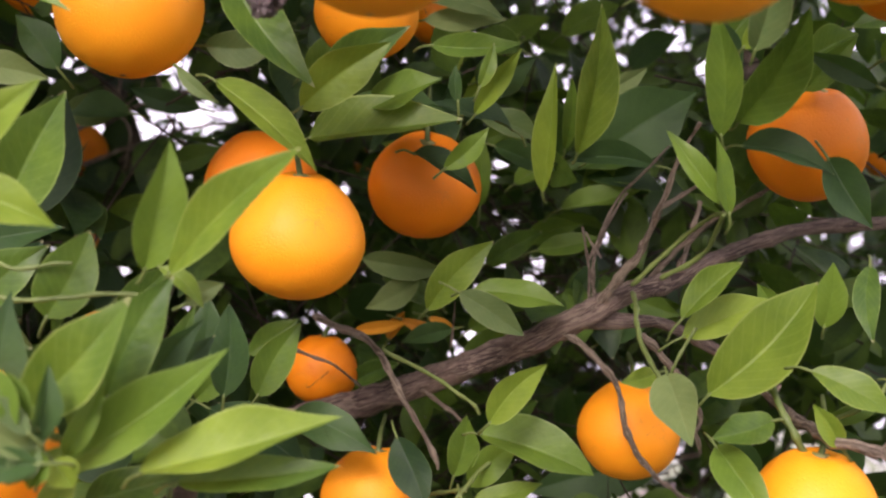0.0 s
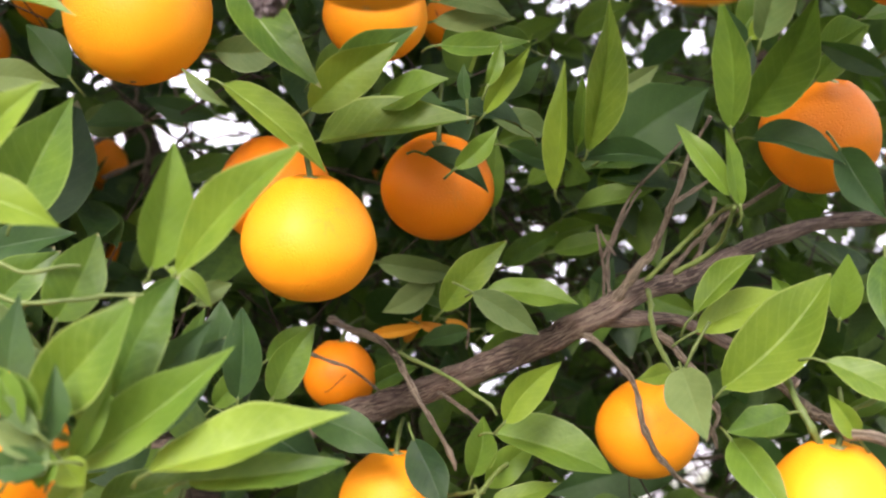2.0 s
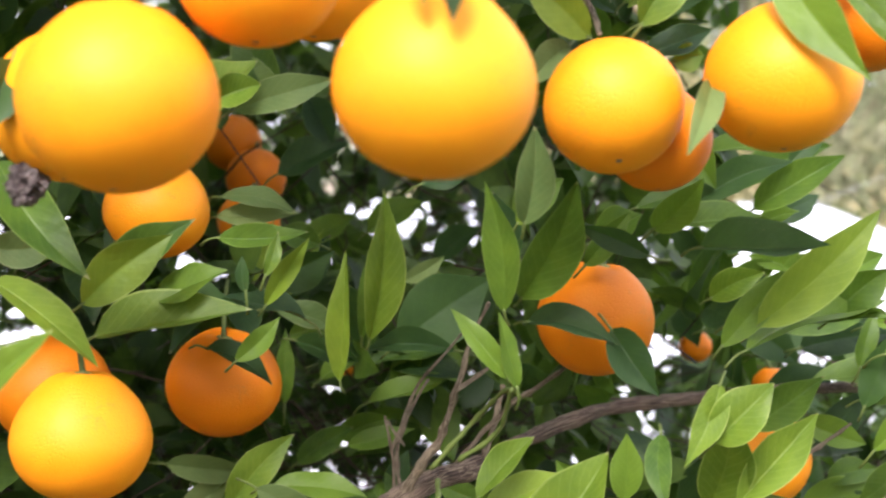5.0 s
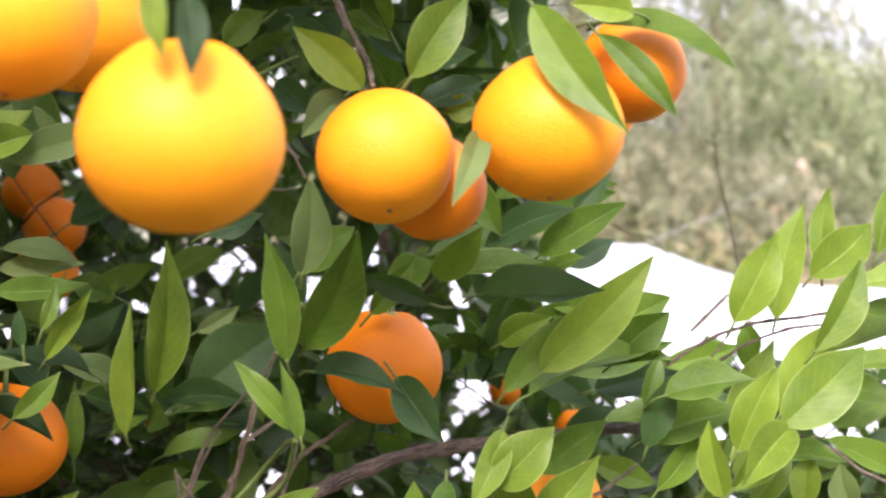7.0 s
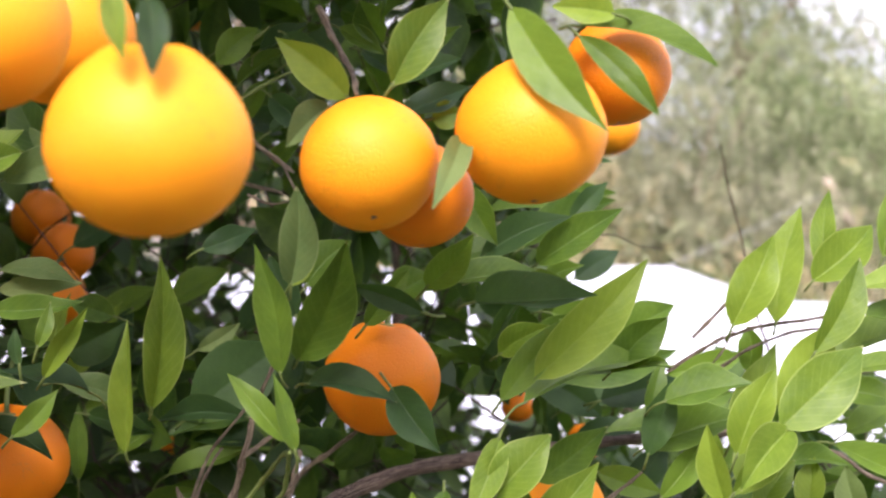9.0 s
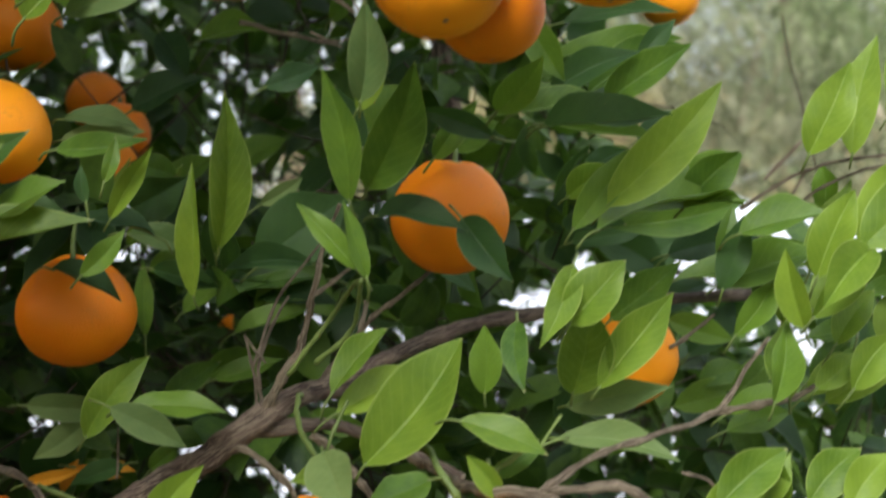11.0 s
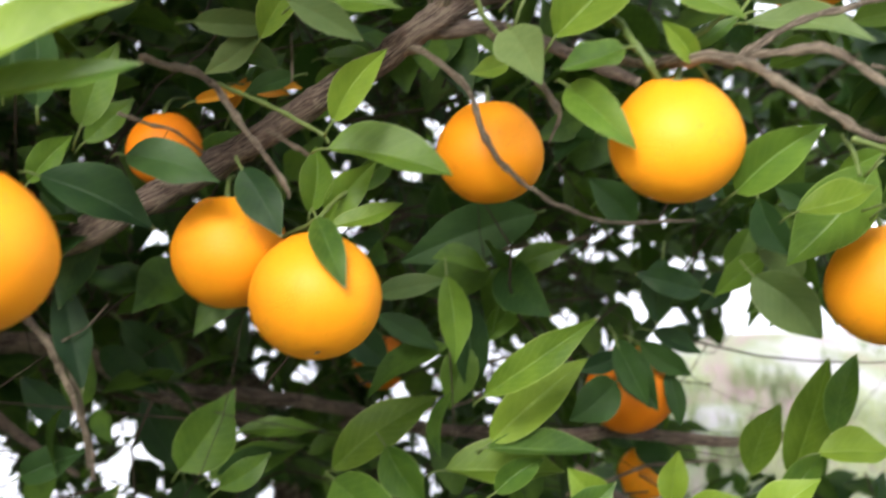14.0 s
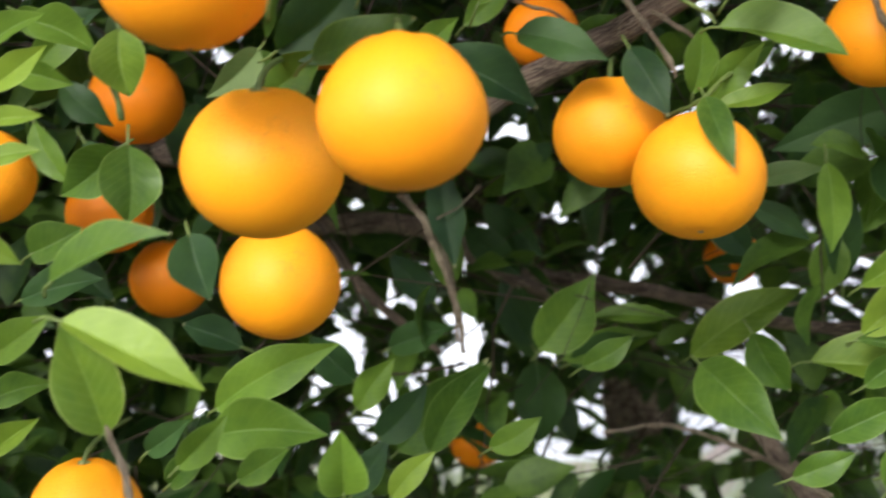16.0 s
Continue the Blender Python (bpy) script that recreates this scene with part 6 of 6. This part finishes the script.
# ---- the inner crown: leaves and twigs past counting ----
# gaps cut through the crown to fit the camera's view: eye x, z, then each cone's x, z, half-width at y 1.6
VIEW_GAPS = [
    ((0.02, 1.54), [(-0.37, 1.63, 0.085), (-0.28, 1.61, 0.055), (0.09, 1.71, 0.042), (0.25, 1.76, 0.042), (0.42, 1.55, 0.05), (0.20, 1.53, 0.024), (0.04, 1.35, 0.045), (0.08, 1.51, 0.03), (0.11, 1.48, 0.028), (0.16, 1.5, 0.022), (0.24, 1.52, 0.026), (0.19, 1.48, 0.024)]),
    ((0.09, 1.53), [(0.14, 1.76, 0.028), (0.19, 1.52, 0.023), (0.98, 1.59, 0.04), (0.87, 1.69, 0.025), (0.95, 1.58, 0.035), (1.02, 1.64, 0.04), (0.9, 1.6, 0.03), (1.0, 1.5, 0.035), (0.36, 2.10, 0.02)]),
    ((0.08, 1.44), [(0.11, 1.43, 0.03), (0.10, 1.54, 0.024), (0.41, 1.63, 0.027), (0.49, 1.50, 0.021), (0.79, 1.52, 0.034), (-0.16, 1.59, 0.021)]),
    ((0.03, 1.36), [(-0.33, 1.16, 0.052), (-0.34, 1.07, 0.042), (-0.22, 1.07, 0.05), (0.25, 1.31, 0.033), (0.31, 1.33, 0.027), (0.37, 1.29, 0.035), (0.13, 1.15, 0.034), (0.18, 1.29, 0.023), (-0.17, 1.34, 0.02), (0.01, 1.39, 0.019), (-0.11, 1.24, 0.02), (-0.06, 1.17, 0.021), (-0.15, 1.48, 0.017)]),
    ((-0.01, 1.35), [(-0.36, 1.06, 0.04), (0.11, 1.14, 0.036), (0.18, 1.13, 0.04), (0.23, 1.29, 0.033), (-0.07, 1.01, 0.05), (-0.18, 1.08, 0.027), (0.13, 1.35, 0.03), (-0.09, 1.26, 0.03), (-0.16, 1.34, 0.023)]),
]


def in_view_gap(x, y, z):
    for (mx, mz), holes in VIEW_GAPS:
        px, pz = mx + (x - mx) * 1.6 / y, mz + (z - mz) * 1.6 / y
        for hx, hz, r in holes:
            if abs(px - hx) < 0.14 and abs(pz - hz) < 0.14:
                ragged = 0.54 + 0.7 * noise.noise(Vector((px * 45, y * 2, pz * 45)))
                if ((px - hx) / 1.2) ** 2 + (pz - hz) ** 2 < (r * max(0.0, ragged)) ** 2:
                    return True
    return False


def crown_edge(x, y, z):
    """Whether a place lies inside the crown: its open face, then the sky beside its right shoulder and the gap below,
    both fitted to the camera's view.
    """
    if y < 1.04 + 0.08 * noise.noise(Vector((x * 5, z * 5, 0.0))) + max(0.0, 1.32 - z) * 0.8:
        return False
    if ((x + 0.05) / 1.75) ** 2 + ((y - 1.75) / 0.95) ** 2 + ((z - 1.6) / 1.25) ** 2 > 1.0 + 0.25 * noise.noise(Vector((x * 3, y * 3, z * 3))):
        return False
    if in_view_gap(x, y, z):
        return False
    wide, high = (x - 0.09) / y, (z - 1.52) / y
    ragged = 0.035 * noise.noise(Vector((z * 9, y * 5, 5.0)))
    if wide > 0.3 + ragged and high > 0.1 + ragged:
        return False
    low = (z - 1.36) / y
    if wide > 0.185 + ragged and -0.23 < low < -0.05 + ragged:
        return False
    thin = max(0.62, min(max((high - 0.02) / 0.05, 0.0), 1.0), min(max((0.02 - low) / 0.12, 0.0), 1.2), min(max((wide - 0.26) / 0.06, 0.0), 0.8))
    return noise.noise(Vector((x * 25.0, y * 2.0, z * 25.0))) > -0.36 + 0.38 * thin


def shade_overhang(x, y, z):
    """Unseen leaf clusters added above the view to shade the inner fruit."""
    rim = 0.45 + 0.03 * noise.noise(Vector((x * 6, z * 6, 2.0)))
    return noise.noise(Vector((x * 9, y * 9, z * 9))) > -0.3 and y > rim and 1.86 + 0.4 * max(0.0, y - 0.65) < z < 2.08 + 0.5 * (y - 0.45) and x < 0.32


def by_fruit(spot):
    """Whether a place lies in the room kept clear on the camera's side of the outer fruit, so that it shows."""
    return any(f.y < 1.35 and abs(f.y - 0.05 - spot.y) < 0.1 and (f.x - spot.x) ** 2 + (f.z - spot.z) ** 2 < 0.004 for f in FRUIT)


def inner_crown():
    rng = random.Random(11)
    shapes = [blade(1.0, rng.uniform(0.4, 0.52), 0.35, rng.uniform(-0.3, 0.9), 0.12, s, 7, 1) for s in range(10)]
    blades, stems = [], []
    made = 0
    while made < 6700:
        x, y, z = rng.uniform(-1.6, 1.5), rng.uniform(0.45, 2.7), rng.uniform(0.35, 2.85)
        # the first clusters go unseen above the view, added to shade inner fruit
        if made < 190:
            x, y, z = rng.uniform(-0.6, 0.32), rng.uniform(0.42, 1.1), rng.uniform(1.84, 2.3)
        if 190 <= made < 500:
            x, y, z = rng.uniform(-0.95, -0.42), rng.uniform(1.15, 1.8), rng.uniform(0.8, 1.4)
            if in_view_gap(x, y, z):
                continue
        elif 500 <= made < 760:
            # unseen clusters added left of the view to shade the lower-left crown
            y = rng.uniform(0.5, 1.15)
            x, z = -0.56 * y - 0.1 - 0.6 * rng.random(), rng.uniform(0.75, 2.1)
        elif not (crown_edge(x, y, z) or (abs(x) < 0.75 and y < 1.1 and shade_overhang(x, y, z))):
            continue
        made += 1
        here = Vector((x, y, z))
        way = Vector((rng.gauss(0, 1), rng.gauss(-0.35, 0.8), rng.gauss(0.1, 0.8))).normalized()
        end = here + way * rng.uniform(0.05, 0.11)
        stems.append((here, end))
        for k in range(rng.randint(4, 7)):
            spot = here.lerp(end, 0.2 + 0.8 * k / 6)
            if by_fruit(spot):
                continue
            out = Vector((rng.gauss(0, 1), rng.gauss(0, 1), rng.gauss(-0.15, 1))).normalized()
            out = (out + way * 0.8).normalized()
            face = Vector((rng.gauss(0, 0.6), rng.gauss(-0.3, 0.6), rng.gauss(0.9, 0.5)))
            end_at = spot + out * 0.06
            if end_at.y > 0 and (end_at.x - 0.09) / end_at.y > 0.29 and (end_at.z - 1.52) / end_at.y > 0.09:
                continue
            if in_view_gap(*(spot + out * 0.03)) and rng.random() < 0.8:
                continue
            vs, fs, us = shapes[rng.randrange(10)]
            blades.append((vs, fs, us, leaf_pose(spot, out, face) @ Matrix.Scale(rng.uniform(0.042, 0.08), 4)))
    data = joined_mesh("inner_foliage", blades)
    tagged(on_tree(attach("inner_foliage", data, INNER_LEAF, TREE)), "dense inner leaves, green darkened for the crown's shade", kind="stuff")
    verts, faces = [], []
    for a, b in stems:
        way = b - a
        side = way.cross(Vector((0.3, 0.4, 0.86))).normalized() * 0.0009
        up = way.cross(side).normalized() * 0.0009
        n = len(verts)
        verts += [a - way * 0.7 + (side * math.cos(k) + up * math.sin(k)) * 1.4 for k in (0, 2.1, 4.2)]
        verts += [b + (side * math.cos(k) + up * math.sin(k)) * 0.6 for k in (0, 2.1, 4.2)]
        faces += [(n + k, n + (k + 1) % 3, n + 3 + (k + 1) % 3, n + 3 + k) for k in range(3)]
    starts = []
    for k in range(1500):
        x, y, z = rng.uniform(-1.1, 1.0), rng.uniform(1.15, 2.4), rng.uniform(0.6, 2.4)
        if crown_edge(x, y, z):
            starts.append((x, y, z, rng.uniform(0.0008, 0.0024)))
    # finer twigs set along the same sight lines to cross the gaps
    for (mx, mz), holes in VIEW_GAPS:
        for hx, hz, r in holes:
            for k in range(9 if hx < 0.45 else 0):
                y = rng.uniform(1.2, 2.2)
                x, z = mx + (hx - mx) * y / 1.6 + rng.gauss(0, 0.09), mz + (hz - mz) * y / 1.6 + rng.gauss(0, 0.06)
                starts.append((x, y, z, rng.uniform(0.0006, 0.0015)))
    for x, y, z, thick in starts:
        at, way = Vector((x, y, z)), Vector((rng.gauss(0, 1), rng.gauss(0, 0.5), rng.gauss(0, 0.7))).normalized()
        rings = []
        for step in range(7):
            side = way.cross(Vector((0.3, 0.4, 0.86))).normalized() * thick
            up = way.cross(side).normalized() * thick
            rings.append([len(verts) + k3 for k3 in range(4)])
            verts += [at + side, at + up, at - side, at - up]
            at = at + way * 0.05
            way = (way + Vector((rng.gauss(0, 0.2), rng.gauss(0, 0.2), rng.gauss(0.03, 0.2)))).normalized()
            thick *= 0.85
        for a, b in zip(rings, rings[1:]):
            faces += [(a[i], a[(i + 1) % 4], b[(i + 1) % 4], b[i]) for i in range(4)]
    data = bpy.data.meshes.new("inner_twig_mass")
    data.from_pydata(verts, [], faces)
    tagged(on_tree(attach("inner_twig_mass", data, INNER_BARK, TREE)), "thin inner twigs, brown darkened for the crown's shade", kind="stuff")


inner_crown()


# the trunk and the boughs that carry the crown, behind the leaves
limb("trunk", [(0.0, 2.35, -0.1, 0.08), (0.0, 2.33, 0.5, 0.065), (-0.05, 2.3, 1.0, 0.05)])
limb("bough", [(-0.05, 2.3, 0.95, 0.04), (-0.25, 2.1, 1.25, 0.03), (-0.45, 1.9, 1.6, 0.022), (-0.55, 1.8, 2.1, 0.014)])
limb("bough", [(-0.05, 2.3, 0.95, 0.04), (0.2, 2.2, 1.3, 0.03), (0.41, 2.0, 1.7, 0.02), (0.36, 1.8, 2.2, 0.012)])
limb("bough", [(-0.2, 2.15, 1.2, 0.028), (-0.35, 1.6, 1.28, 0.018), (-0.25, 1.2, 1.32, 0.011)])
